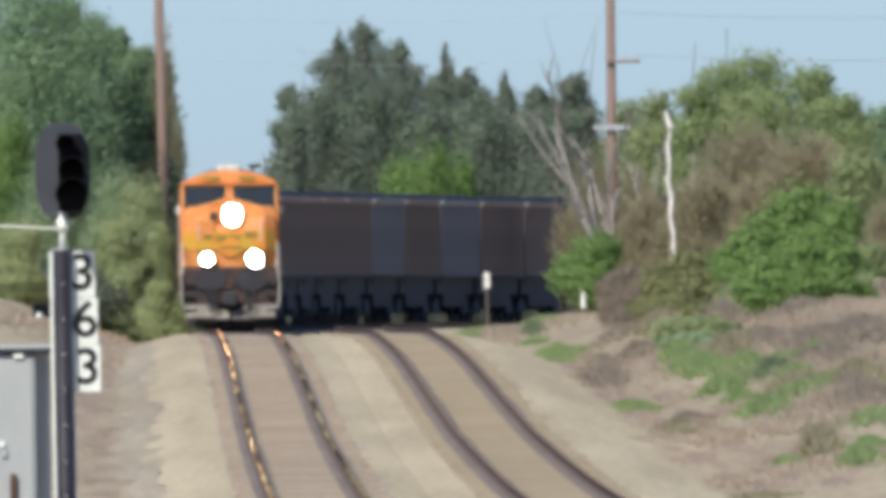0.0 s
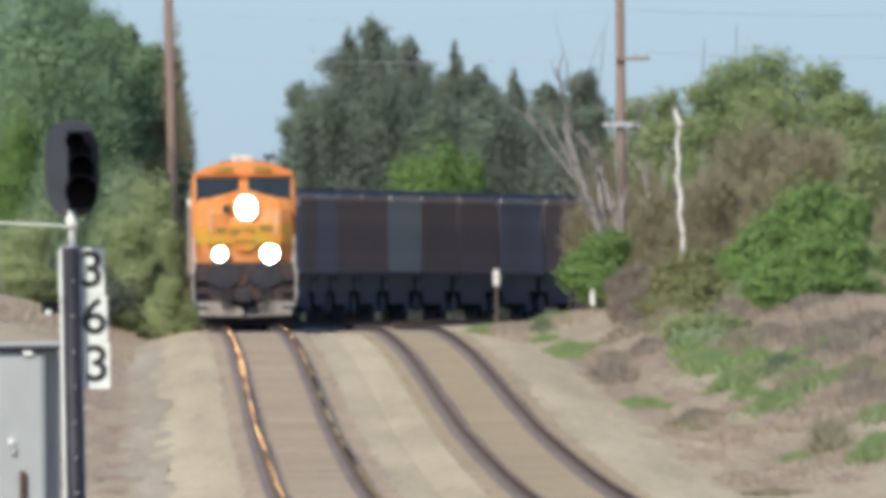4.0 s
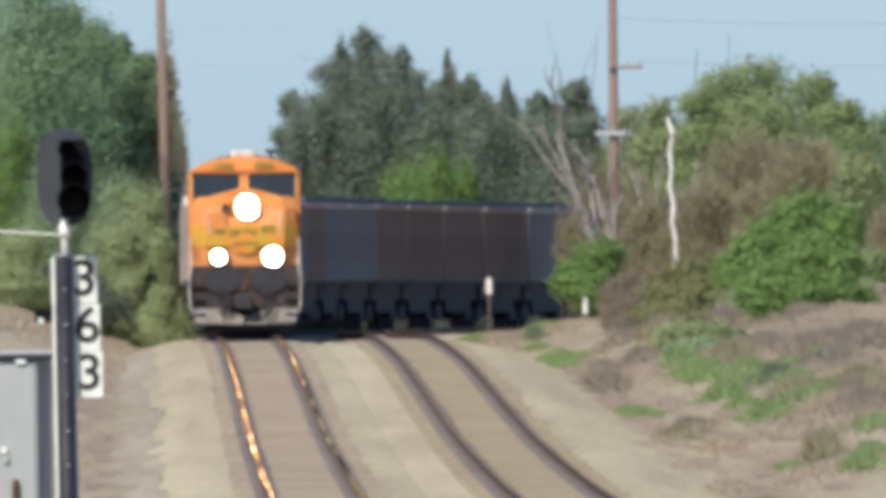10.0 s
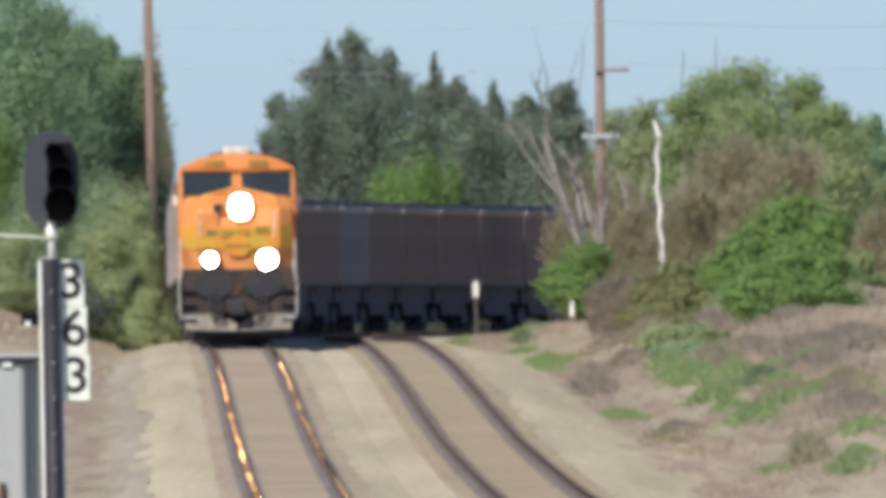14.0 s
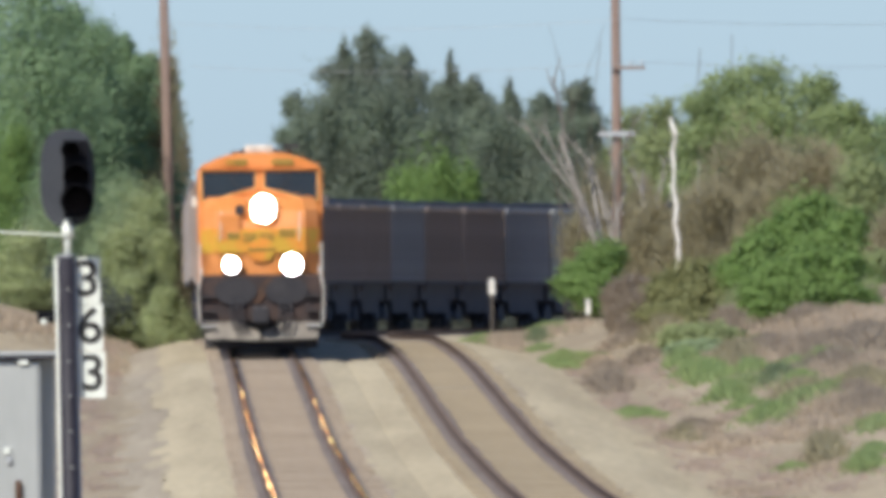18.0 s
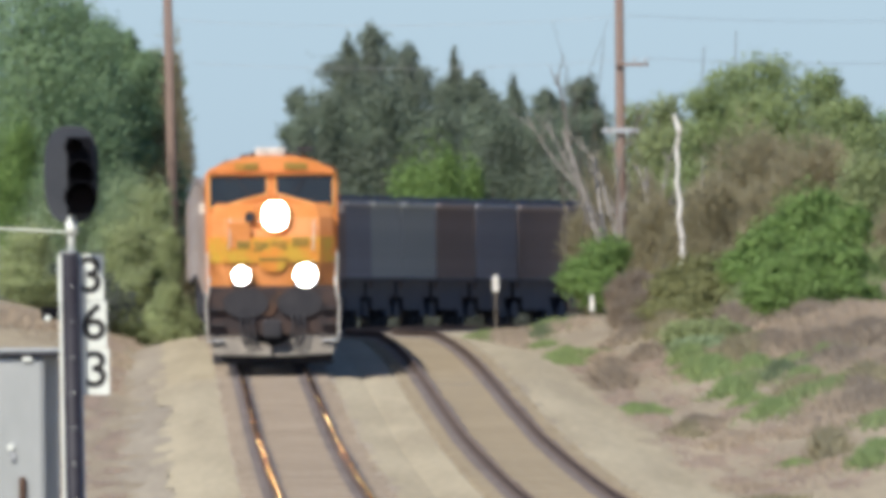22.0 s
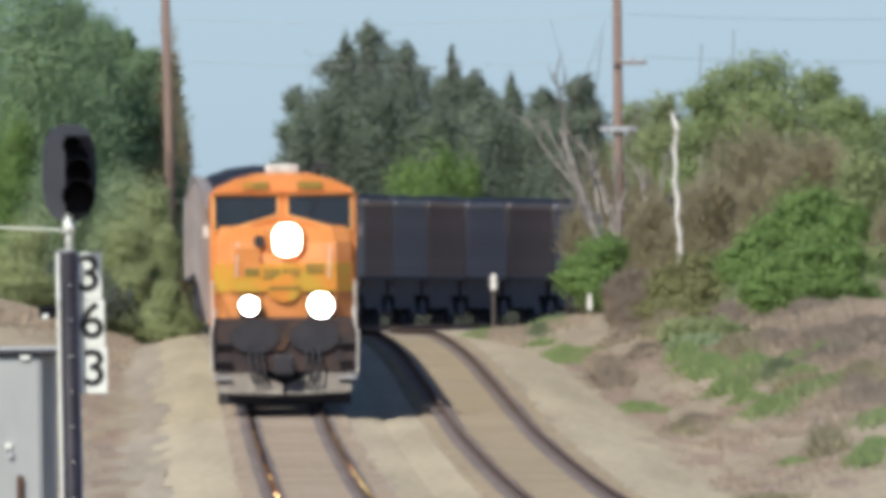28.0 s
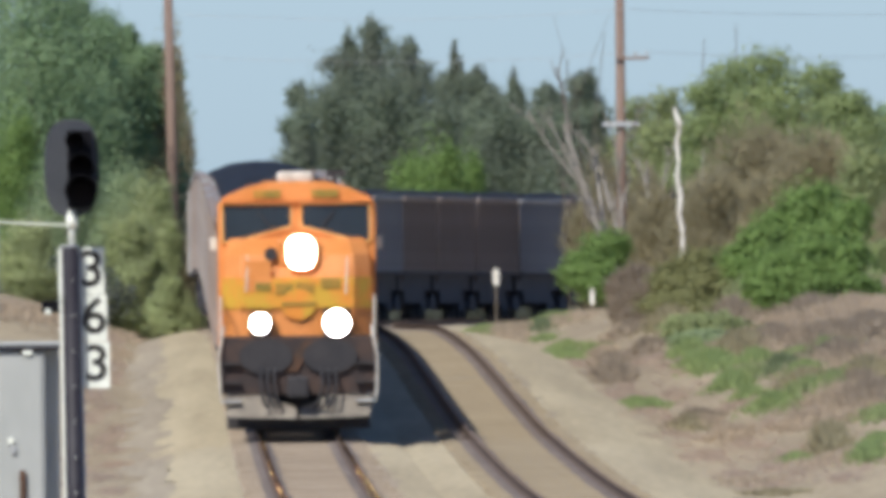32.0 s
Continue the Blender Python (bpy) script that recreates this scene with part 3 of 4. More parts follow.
for i, (p, w, mat, label, n) in enumerate([
        ((9.35, 1640, 5.74), 4.03, LEAF_BROWN, "tall brown thicket of bare twigs", 9000),
        ((11.13, 1620, 5.34), 3.81, LEAF_BROWN, "tall brown thicket of bare twigs", 8000),
        ((7.99, 1600, 4.06), 2.56, LEAF_BROWN, "brown thicket of bare twigs", 6000),
        ((12.62, 1600, 5.03), 2.56, LEAF_OLIVE, "olive thicket in thin leaf", 6000),
        ((13.55, 1610, 4.35), 2.41, LEAF_OLIVE, "olive thicket in thin leaf", 6000),
        ((13.09, 1500, 3.26), 2.40, LEAF_BROWN, "brown thicket of bare twigs", 5000),
        ((6.43, 1640, 3.76), 2.10, LEAF_BROWN, "brown thicket of bare twigs", 2500),
        ((9.53, 1400, 3.72), 2.69, LEAF_BRIGHT, "bright green bush in full leaf", 7000),
        ((8.27, 1390, 2.59), 1.78, LEAF_BRIGHT, "bright green bush in full leaf", 5000),
        ((10.6, 1395, 3.2), 1.94, LEAF_BRIGHT, "bright green bush in full leaf", 5000),
        ((8.25, 1322, 1.85), 1.5, LEAF_BRIGHT, "bright green bush in full leaf", 5000),
        ((9.1, 1322, 2.2), 1.9, LEAF_BRIGHT, "bright green bush in full leaf", 6000),
        ((10.0, 1322, 2.1), 1.7, LEAF_BRIGHT, "bright green bush in full leaf", 5000),
        ((9.38, 1380, 1.91), 2.21, LEAF_BRIGHT, "bright green bush in full leaf", 5000),
        ((6.83, 1450, 1.91), 2.17, LEAF_MOSS, "olive shrub in thin leaf", 5000),
        ((7.64, 1400, 1.55), 1.94, LEAF_MOSS, "olive shrub in thin leaf", 5000),
        ((6.25, 1480, 1.0), 1.7, MAUVE, "low pale brown shrub of bare twigs", 3500),
        ((11.39, 1400, 2.03), 1.65, LEAF_OLIVE, "olive shrub in thin leaf", 4000),
        ((5.3, 1810, 5.0), 2.3, LEAF_BROWN, "grey-brown thicket of bare twigs behind bare trees", 4500),
        ((6.6, 1800, 4.6), 2.0, LEAF_BROWN, "grey-brown thicket of bare twigs behind bare trees", 4000),
        ((4.78, 1600, 2.42), 2.4, LEAF_BRIGHT, "small bright green bush hiding the train's tail", 6000),
        ((5.6, 1560, 1.2), 1.6, MAUVE, "low pale brown shrub of bare twigs", 3500),
        ((6.46, 1300, 0.31), 2.22, LEAF_OLIVE, "low olive weeds on the bank", 4000)]):
    shrub(p, w, mat, label, 111 + i, count=int(n * 1.6), size=0.1, lobes=12, twigs="twigs" in label)


def bare_tree(foot, tips, r, mat, label, seed, depth=2):
    """A leafless tree: its main stems run from the foot to the tips."""
    rng = random.Random(seed)
    x, y, _ = foot
    z = ground_height(x, y) - 0.1
    top = tagged(new("bare_tree"), label, "tree")
    top.location = (x, y, z)
    for tx, ty, tz in tips:
        bm = B()
        limbs(bm, rng, (0, 0, 0), (tx - x, ty - y, tz - z), r, depth, 0.5)
        part("limb", bm, mat, top)
    return top


bare_tree((6.28, 1690, 0.91), [(3.80, 1690, 5.72), (4.75, 1692, 4.90)], 0.12, PALE_BARK, "pale bare tree with forked trunks", 7, 2)
bare_tree((5.90, 1695, 1.81), [(5.48, 1695, 4.90), (4.12, 1696, 4.37)], 0.09, PALE_BARK, "pale bare tree with thin trunks", 17, 2)
bare_tree((6.74, 1680, 1.09), [(6.42, 1680, 4.51), (6.91, 1678, 3.78)], 0.09, PALE_BARK, "pale bare tree with thin trunks", 8, 2)


def snag(foot, tip, label, seed):
    """A white dead trunk, kinked from length to length and broken off at the top."""
    rng = random.Random(seed)
    x, y, _ = foot
    top = tagged(new("dead_tree"), label, "tree")
    z = ground_height(x, y) - 0.1
    top.location = (x, y, z)
    a, end = Vector((0, 0, 0)), Vector((tip[0] - x, tip[1] - y, tip[2] - z))
    bm = B()
    for k in range(1, 12):
        b = end * (k / 11) + Vector((rng.uniform(-0.09, 0.09), rng.uniform(-0.05, 0.05), 0))
        rod(bm, a, b, rng.uniform(0.04, 0.1), rng.uniform(0.035, 0.08), 8)
        a = b
    part("trunk", bm, WHITE_BARK, top)
    part("limb", rod(B(), end * 0.62, end * 0.62 + Vector((-0.2, 0, 0.25)), 0.03, 0.015, 7), WHITE_BARK, top)
    return top


snag((7.19, 1597, 1.33), (7.03, 1597, 6.0), "white dead tree trunk with broken top", 9)
bare_tree((7.59, 1610, 1.66), [(7.88, 1610, 4.75)], 0.06, PALE_BARK, "pale thin dead trunk", 10, 0)
bare_tree((9.94, 1790, 4.41), [(9.91, 1790, 9.19)], 0.035, BARK, "bare thin treetop above the wood", 12, 0)
bare_tree((5.51, 1795, 4.46), [(5.48, 1795, 9.03)], 0.03, BARK, "bare thin treetop above the wood", 14, 0)
bare_tree((4.25, 1795, 4.47), [(4.21, 1795, 8.08), (4.43, 1795, 7.64)], 0.03, BARK, "bare thin treetop above the wood", 16, 1)
bare_tree((8.87, 1795, 4.43), [(8.86, 1795, 8.74)], 0.035, BARK, "bare thin treetop above the wood", 13, 0)

# undergrowth on the outside of the curve, behind the cars; its leaf colour holds their shade
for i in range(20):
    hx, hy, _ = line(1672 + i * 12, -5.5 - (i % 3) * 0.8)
    bush((hx, hy), 1.9 + 0.25 * (i % 4), 5.0, LEAF_SHADE, "undergrowth along the line with train shade in its leaf colour", 201 + i, count=2500, size=0.14, lobes=8)


def tufts(name, spots, mat, label, seed, size=0.1):
    """Grass or weeds: blades over patches (x, y, radius across, radius along, height, count)."""
    rng = np.random.default_rng(seed)
    blades = []
    for x, y, rx, ry, h, n in spots:
        for _ in range(int(n * 1.6)):
            a, r = rng.uniform(0, 6.283), min(2.3, abs(rng.normal()) * 0.72)
            px, py = x + math.cos(a) * r * rx, y + math.sin(a) * r * ry
            pz = ground_height(px, py) - 0.02
            for _ in range(3):
                b = rng.uniform(0, 6.283)
                dx, dy = math.cos(b) * size * 0.35, math.sin(b) * size * 0.35
                lx, ly = rng.normal() * h * 0.35, rng.normal() * h * 0.35
                hh = h * rng.uniform(0.4, 1.2) * max(0.3, 1.15 - 0.5 * r)
                blades += [(px - dx, py - dy, pz), (px + dx, py + dy, pz), (px + lx, py + ly, pz + hh)]
    me = bpy.data.meshes.new(name)
    me.from_pydata(blades, [], np.arange(len(blades)).reshape(-1, 3).tolist())
    me.materials.append(mat)
    return tagged(new(name, me), label, "grass", kind="stuff")


GREEN_SPOTS = [(5.80, 1266, 0.35, 8, 0.4, 420), (6.07, 1212, 0.42, 8, 0.42, 620), (6.25, 1162, 0.34, 6, 0.36, 480), (5.79, 1234, 0.3, 8, 0.35, 300), (6.81, 1102, 0.42, 4, 0.28, 520), (6.44, 1130, 0.3, 4, 0.26, 260),
               (7.85, 1160, 0.4, 6, 0.3, 240), (3.19, 1394, 0.4, 12, 0.22, 420), (2.76, 1528, 0.4, 12, 0.18, 260), (2.75, 1336, 0.5, 16, 0.2, 520), (3.1, 1330, 0.35, 14, 0.22, 300), (4.4, 1154, 0.4, 6, 0.2, 300), (7.81, 980, 0.35, 8, 0.3, 240), (3.76, 1358, 0.3, 10, 0.2, 200), (4.13, 1160, 0.34, 4, 0.18, 260), (5.91, 1318, 0.4, 10, 0.35, 260),
               (8.19, 1006, 0.4, 6, 0.3, 320), (7.04, 1212, 0.4, 8, 0.3, 160), (8.57, 1124, 0.4, 6, 0.25, 140), (6.58, 1006, 0.3, 5, 0.15, 90)]
for k, (p, w, mat, label) in enumerate([
        ((6.44, 1400, 0.74), 2.24, LEAF_MOSS, "low olive shrub on the bank"), ((7.28, 1350, 0.50), 1.88, LEAF_MOSS, "low olive shrub on the bank"),
        ((8.38, 1340, 0.5), 2.15, STRAW, "low brown shrub of bare twigs on the bank"), ((9.95, 1340, 0.6), 2.43, STRAW, "low brown shrub of bare twigs on the bank"),
        ((11.02, 1330, 0.55), 1.85, STRAW, "low brown shrub of bare twigs on the bank"), ((5.53, 1420, 0.11), 1.67, MAUVE, "low pale brown shrub of bare twigs on the bank"),
        ((6.33, 1290, -0.09), 1.52, LEAF_MID, "low green weeds on the bank"), ((5.2, 1480, 0.45), 1.2, MAUVE, "low pale brown shrub of bare twigs on the bank")]):
    shrub(p, w, mat, label, 301 + k, count=4500, size=0.1, lobes=10, twigs="twigs" in label)
GREEN_SPOTS += [(-10.6, 1216, 0.25, 16, 0.3, 260), (-8.85, 996, 0.3, 20, 0.25, 260), (-10.4, 1165, 0.25, 16, 0.25, 200)]
GREEN_SPOTS += [(line(1575, SPACING + 3.2)[0], 1575, 1.0, 20, 0.16, 300), (line(1580, SPACING + 5.2)[0], 1580, 0.8, 20, 0.2, 320)]
tufts("green_grass", GREEN_SPOTS, GRASS, "fresh green grass patches on the bank", 3)
STRAW_SPOTS = [(8.30, 1264, 1.2, 40, 0.28, 900), (9.50, 1280, 1.2, 40, 0.28, 840), (10.49, 1284, 1.0, 40, 0.28, 780), (7.39, 1248, 0.8, 30, 0.25, 700), (8.33, 1174, 1.0, 25, 0.25, 700), (9.44, 1172, 0.9, 25, 0.28, 700),
               (3.95, 1280, 0.4, 12, 0.3, 350), (3.90, 1332, 0.35, 12, 0.25, 250), (8.55, 1092, 1.0, 18, 0.35, 1000), (7.41, 1062, 0.7, 12, 0.3, 600), (5.19, 1098, 0.4, 6, 0.28, 420), (5.73, 1068, 0.5, 10, 0.25, 400),
               (1.90, 1552, 0.6, 40, 0.18, 600), (5.59, 966, 0.9, 12, 0.12, 250), (4.65, 1384, 0.5, 20, 0.3, 350), 
               (7.64, 990, 1.0, 12, 0.18, 350), (-8.70, 1344, 0.6, 30, 0.25, 600), (-9.92, 1670, 0.7, 30, 0.25, 600), (-8.41, 1236, 0.4, 25, 0.2, 400), (-11.62, 1440, 0.9, 40, 0.3, 600), (-10.74, 1466, 0.8, 40, 0.3, 600), (-9.76, 1706, 0.6, 20, 0.35, 500), (-8.79, 1730, 0.5, 20, 0.3, 400)]
STRAW_SPOTS += [(line(1570, SPACING + 3.6 + 0.8 * k)[0], 1570, 0.7, 18, 0.18, 220) for k in range(4)]
rng_bank = random.Random(8)
for k in range(36):
    by = rng_bank.uniform(1280, 1580)
    STRAW_SPOTS.append((rng_bank.uniform(8.0, 16.0), by, 0.8, 14, rng_bank.uniform(0.15, 0.3), 160))
tufts("dry_grass", STRAW_SPOTS, STRAW, "dry brown grass and weeds on the bank", 4)
tufts("dark_weeds", [(7.37, 1018, 0.22, 5, 0.5, 260), (5.06, 1098, 0.3, 8, 0.3, 420), (5.8, 936, 0.6, 6, 0.12, 260), (7.31, 1012, 0.2, 5, 0.55, 200), (6.85, 1246, 0.6, 14, 0.5, 500), (5.72, 1356, 0.5, 20, 0.5, 500), (7.69, 1136, 0.5, 9, 0.35, 300), (8.90, 1120, 0.5, 9, 0.4, 300)], LEAF_BROWN, "brown weeds among dry grass", 6)
rng_side = random.Random(15)
SIDE_WEEDS = []
for k in range(34):
    sy = 960 + k * 17
    sx, _, _ = line(sy, -3.9 + rng_side.uniform(-0.45, 0.35))
    SIDE_WEEDS.append((sx, sy, 0.5, 15, 0.05, 300))
tufts("side_weeds", SIDE_WEEDS, SIDE_STRAW, "low brown weeds on the soil beside the track", 18)
GREEN_HAZE = []
for k in range(30):
    by = rng_side.uniform(1050, 1500)
    GREEN_HAZE.append((rng_side.uniform(6.5, 13.0), by, 0.7, 12, rng_side.uniform(0.12, 0.3), 150))
tufts("dark_green_weeds", [(7.44, 1176, 0.4, 7, 0.34, 420), (2.8, 1562, 0.3, 10, 0.3, 120), (8.1, 1178, 0.4, 7, 0.25, 160)], WEED_GREEN, "dark green weeds on the bank", 23)
LOW_WEEDS = []
for k in range(150):
    by = rng_side.uniform(930, 1330)
    edge = line(by, SPACING + 3.1)[0] + rng_side.uniform(0.2, 1.0)
    LOW_WEEDS.append((edge + rng_side.uniform(0, 1) ** 1.4 * 5.5, by, 0.55, 16, rng_side.uniform(0.04, 0.1), 130))
tufts("low_weeds", LOW_WEEDS, SIDE_STRAW, "low pale brown dead weeds over the sandy bank", 33, 0.07)
tufts("tall_olive_weeds", [(7.7, 1350, 0.6, 20, 0.7, 260), (8.9, 1352, 0.7, 20, 0.75, 300), (10.2, 1354, 0.7, 20, 0.75, 260)], LEAF_OLIVE, "tall olive weeds at the foot of green bushes", 29)
tufts("olive_weeds", GREEN_HAZE, LEAF_YELLOW, "scattered olive green weeds on the bank", 19)
tufts("mauve_weeds", [(8.2, 1345, 0.7, 25, 0.35, 420), (9.4, 1335, 0.8, 20, 0.3, 480), (10.7, 1340, 0.8, 20, 0.3, 480), (7.2, 1330, 0.5, 20, 0.5, 300), (3.92, 1234, 0.42, 14, 0.4, 500), (8.66, 1108, 0.4, 8, 0.35, 260), (8.85, 1240, 0.9, 30, 0.35, 700), (10.1, 1250, 0.9, 30, 0.35, 700), (4.02, 1280, 0.35, 10, 0.35, 350), (5.21, 1106, 0.4, 5, 0.32, 480), (8.75, 1180, 0.9, 18, 0.4, 700), (8.76, 1088, 0.8, 12, 0.45, 600), (7.72, 1258, 0.7, 18, 0.4, 500), (7.40, 1022, 0.16, 3, 0.35, 150), (4.77, 1376, 0.5, 12, 0.35, 420), (4.93, 1302, 0.4, 10, 0.3, 260), (9.07, 1316, 0.9, 18, 0.35, 500), (9.72, 1238, 0.8, 18, 0.35, 500)], MAUVE, "dead mauve-brown weeds on the bank", 16)


# ---- utility poles ----
def utility_pole(foot, top_z, arms, label, lean, low_arm=None):
    x, y, _ = foot
    z = ground_height(x, y) - 0.3
    pole = tagged(new("utility_pole"), label, "utility pole", "poles along the railway")
    pole.location = (x, y, z)
    h = top_z - z
    part("shaft", rod(B(), (lean * h, 0, h), (0, 0, 0), 0.14, 0.19, 14), WOOD_POLE, pole, smooth=True)
    for az in arms:
        a = az - z
        cx = lean * a
        arm = part("crossarm", box(B(), cx - 0.15, cx + 0.95, -0.28, -0.2, a - 0.05, a + 0.05, 0.01), WOOD_POLE, pole)
        for dx in (0.5, 0.85):
            bm = B()
            rod(bm, (cx + dx, -0.24, a + 0.06), (cx + dx, -0.24, a + 0.14), 0.02, None, 8)
            rod(bm, (cx + dx, -0.24, a + 0.12), (cx + dx, -0.24, a + 0.22), 0.05, 0.035, 10)
            part("insulator", bm, STEEL_GREY, arm)
    if low_arm:
        a = low_arm - z
        part("crossarm", box(B(), lean * a - 0.6, lean * a + 0.6, -0.3, -0.2, a - 0.08, a + 0.08, 0.01), STEEL_GREY, pole, "pale grey crossarm")
    return pole


POLE_A, POLE_B = (5.76, 1725, 1.99), (-8.81, 1725, 2.14)
utility_pole(POLE_A, 12.5, [11.6, 7.9], "weathered brown wooden utility pole with crossarms", 0.0, 5.75)
utility_pole(POLE_B, 12.5, [11.6], "weathered brown wooden utility pole beside dark trees", -0.014)


def wire(name, a, b, sag, r, label):
    cu = bpy.data.curves.new(name, "CURVE")
    cu.dimensions, cu.bevel_depth, cu.bevel_resolution = "3D", r, 1
    sp = cu.splines.new("POLY")
    sp.points.add(24)
    for i, p in enumerate(sp.points):
        f = i / 24
        q = Vector(a).lerp(Vector(b), f)
        p.co = (q.x, q.y, q.z - sag * 4 * f * (1 - f), 1)
    cu.materials.append(STEEL_GREY)
    return tagged(new(name, cu), label, "wire", "overhead wires")


for az, dx in ((11.6, 0.85), (9.3, 0.3), (7.9, 0.85)):
    ax, ay = POLE_A[0], POLE_A[1] - 0.24
    bx, by = POLE_B[0] - 0.14, POLE_B[1] - 0.24
    wire("overhead_wire", (bx + dx, by, az + 0.2), (ax + dx, ay, az + 0.2), 0.25, 0.008, "thin overhead wire between wooden poles")
    wire("overhead_wire", (ax + dx, ay, az + 0.2), (ax + dx + 14, ay + 30, az + 0.2), 0.2, 0.008, "thin overhead wire leading off a wooden pole")


# ---- small white posts beside the line ----
def marker_post(foot_top, width, label):
    x, y, z = foot_top
    g = ground_height(x, y) - 0.1
    h = z - g
    post = tagged(new("marker_post"), label, "marker post", "white posts beside the line")
    post.location = (x, y, g)
    part("stake", box(B(), -0.04, 0.04, -0.03, 0.03, 0, h - 0.3, 0.008), BARK, post)
    bm = B()
    slab(bm, [(-width / 2, h - 0.5), (width / 2, h - 0.5), (width / 2, h - 0.12), (width / 4, h), (-width / 4, h), (-width / 2, h - 0.12)], "y", -0.06, -0.031)
    part("board", bm, WHITE_BARK, post, "white painted board")
    return post


marker_post((1.55, 1640, 1.15), 0.19, "white board on a wooden stake beside the track")
marker_post((4.39, 1590, 0.58), 0.13, "narrow white board on a wooden stake in grass")


# ---- signal, cabinet ----
def text_mesh(body, size, extrude):
    cu = bpy.data.curves.new("digit", "FONT")
    cu.body, cu.size, cu.extrude, cu.align_x, cu.align_y = body, size, extrude, "CENTER", "CENTER"
    cu.offset = 0.003
    tmp = new("digit", cu)
    me = bpy.data.meshes.new_from_object(tmp.evaluated_get(bpy.context.evaluated_depsgraph_get()))
    bpy.data.objects.remove(tmp)
    me.materials.clear()
    me.materials.append(INK)
    return me


def ellipse(cx, cz, rx, rz, k=40):
    return [(cx + rx * math.cos(i * 2 * math.pi / k), cz + rz * math.sin(i * 2 * math.pi / k)) for i in range(k)]


def rounded(cx, cz, rx, rz, k=48, power=0.7):
    """A rounded outline between an oval and an oblong."""
    out = []
    for i in range(k):
        c, q = math.cos(i * 2 * math.pi / k), math.sin(i * 2 * math.pi / k)
        out.append((cx + rx * math.copysign(abs(c) ** power, c), cz + rz * math.copysign(abs(q) ** power, q)))
    return out


def build_signal():
    x, y, top_z = (-2.02, 284, 2.49)
    g = ground_height(x, y) - 0.1
    sig = tagged(new("railway_signal"), "trackside signal mast with black three-lamp head and white number plates", "signal")
    sig.location = (x, y, g)
    h = top_z - g
    lean = 0.010
    bm = rod(B(), (lean * h + 0.004, 0, 0), (0.004, 0, h), 0.048, 0.046, 28)
    mast = part("mast", bm, MAST, sig, smooth=True)
    part("edge_rod", rod(B(), (lean * h - 0.051, -0.02, 0), (-0.051, -0.02, h - 0.02), 0.0065, 0.0065, 12), PLATE, mast, "thin pale rod up the left edge of the mast", smooth=True)
    part("back_pipe", rod(B(), (lean * h + 0.049, 0.03, 0), (0.049, 0.03, h - 0.03), 0.013, 0.013, 14), STEEL_GREY, mast, "grey cable pipe", smooth=True)
    part("mast_cap", rod(B(), (0, 0, h), (0, 0, h + 0.012), 0.048, 0.048, 28), STEEL_GREY, mast)
    bm = B()
    rod(bm, (0.012, 0, h), (0.015, 0, h + 0.2), 0.02, 0.02, 16)
    rod(bm, (0.015, 0, h + 0.1), (0.015, 0, h + 0.17), 0.032, 0.032, 16)
    part("head_tube", bm, PLATE, sig, "pale grey tube", smooth=True)
    # number plates
    for i, ch in enumerate("363"):
        zc = h - 0.002 - 0.127 - i * 0.2535
        off = 0.012 * i
        bm = box(B(), -0.06 if i == 0 else 0.04 + off * 0.6, 0.186 + off, 0.062, 0.066, zc - 0.125, zc + 0.125, 0.0012)
        pl = part("number_plate", bm, PLATE, sig, "white enamel number plate")
        d = new("digit", text_mesh(ch, 0.272, 0.001))
        d.parent = pl
        d.matrix_basis = pose(0.116 + off, 0.0595, zc + 0.002, 90, 0, 0) @ Matrix.Diagonal((1.04, 1, 1, 1))
        d["label"] = "black painted digit"
        part("plate_bolt", rod(B(), (0.1 + off, 0.058, zc + 0.112), (0.1 + off, 0.063, zc + 0.112), 0.006, None, 8), STEEL_GREY, pl)
    for k in range(7):
        zc = h - 0.18 - k * 0.19
        part("mast_bolt", rod(B(), (0.012 + lean * (h - zc), -0.062, zc), (0.012 + lean * (h - zc), -0.05, zc), 0.0045, None, 8), PLATE, mast)
    # clamp on the mast
    zc = h - 0.335
    bm = box(B(), -0.155, -0.05, -0.02, 0.03, zc - 0.02, zc + 0.05, 0.008)
    clamp = part("clamp", bm, SIGNAL_BLACK, sig, "dark clamp box")
    part("clamp_bolt", rod(B(), (-0.135, -0.04, zc - 0.015), (-0.105, -0.04, zc - 0.016), 0.016, None, 10), PLATE, clamp)
    # lamp head
    hx, hz = 0.05, h + 0.425
    bm = slab(B(), rounded(hx - 0.034, hz + 0.0, 0.148, 0.262), "y", 0.03, 0.036)
    part("target", bm, TARGET, sig, "faded dark oval background plate")
    bm = B()
    slab(bm, [(hx - 0.055, hz - 0.21), (hx + 0.075, hz - 0.21), (hx + 0.075, hz + 0.2), (hx - 0.055, hz + 0.2)], "y", -0.1, 0.03)
    part("housing", bm, SIGNAL_BLACK, sig)
    for k, (dx, dz, r) in enumerate(((-0.012, 0.145, 0.055), (0.018, 0.005, 0.075), (0.018, -0.125, 0.09))):
        hood = B()
        slab(hood, [(hx + dx + r * math.cos(a), hz + dz + r * math.sin(a)) for a in [q * math.pi / 12 for q in range(24)]]
             , "y", -0.14, -0.1)
        hd = part("hood", hood, SIGNAL_BLACK, sig)
        visor = B()
        pts = [q * math.pi / 14 - 0.25 for q in range(17)]
        outer = [(hx + dx + r * math.cos(a), hz + dz + r * math.sin(a)) for a in pts]
        inner = [(hx + dx + (r - 0.006) * math.cos(a), hz + dz + (r - 0.006) * math.sin(a)) for a in reversed(pts)]
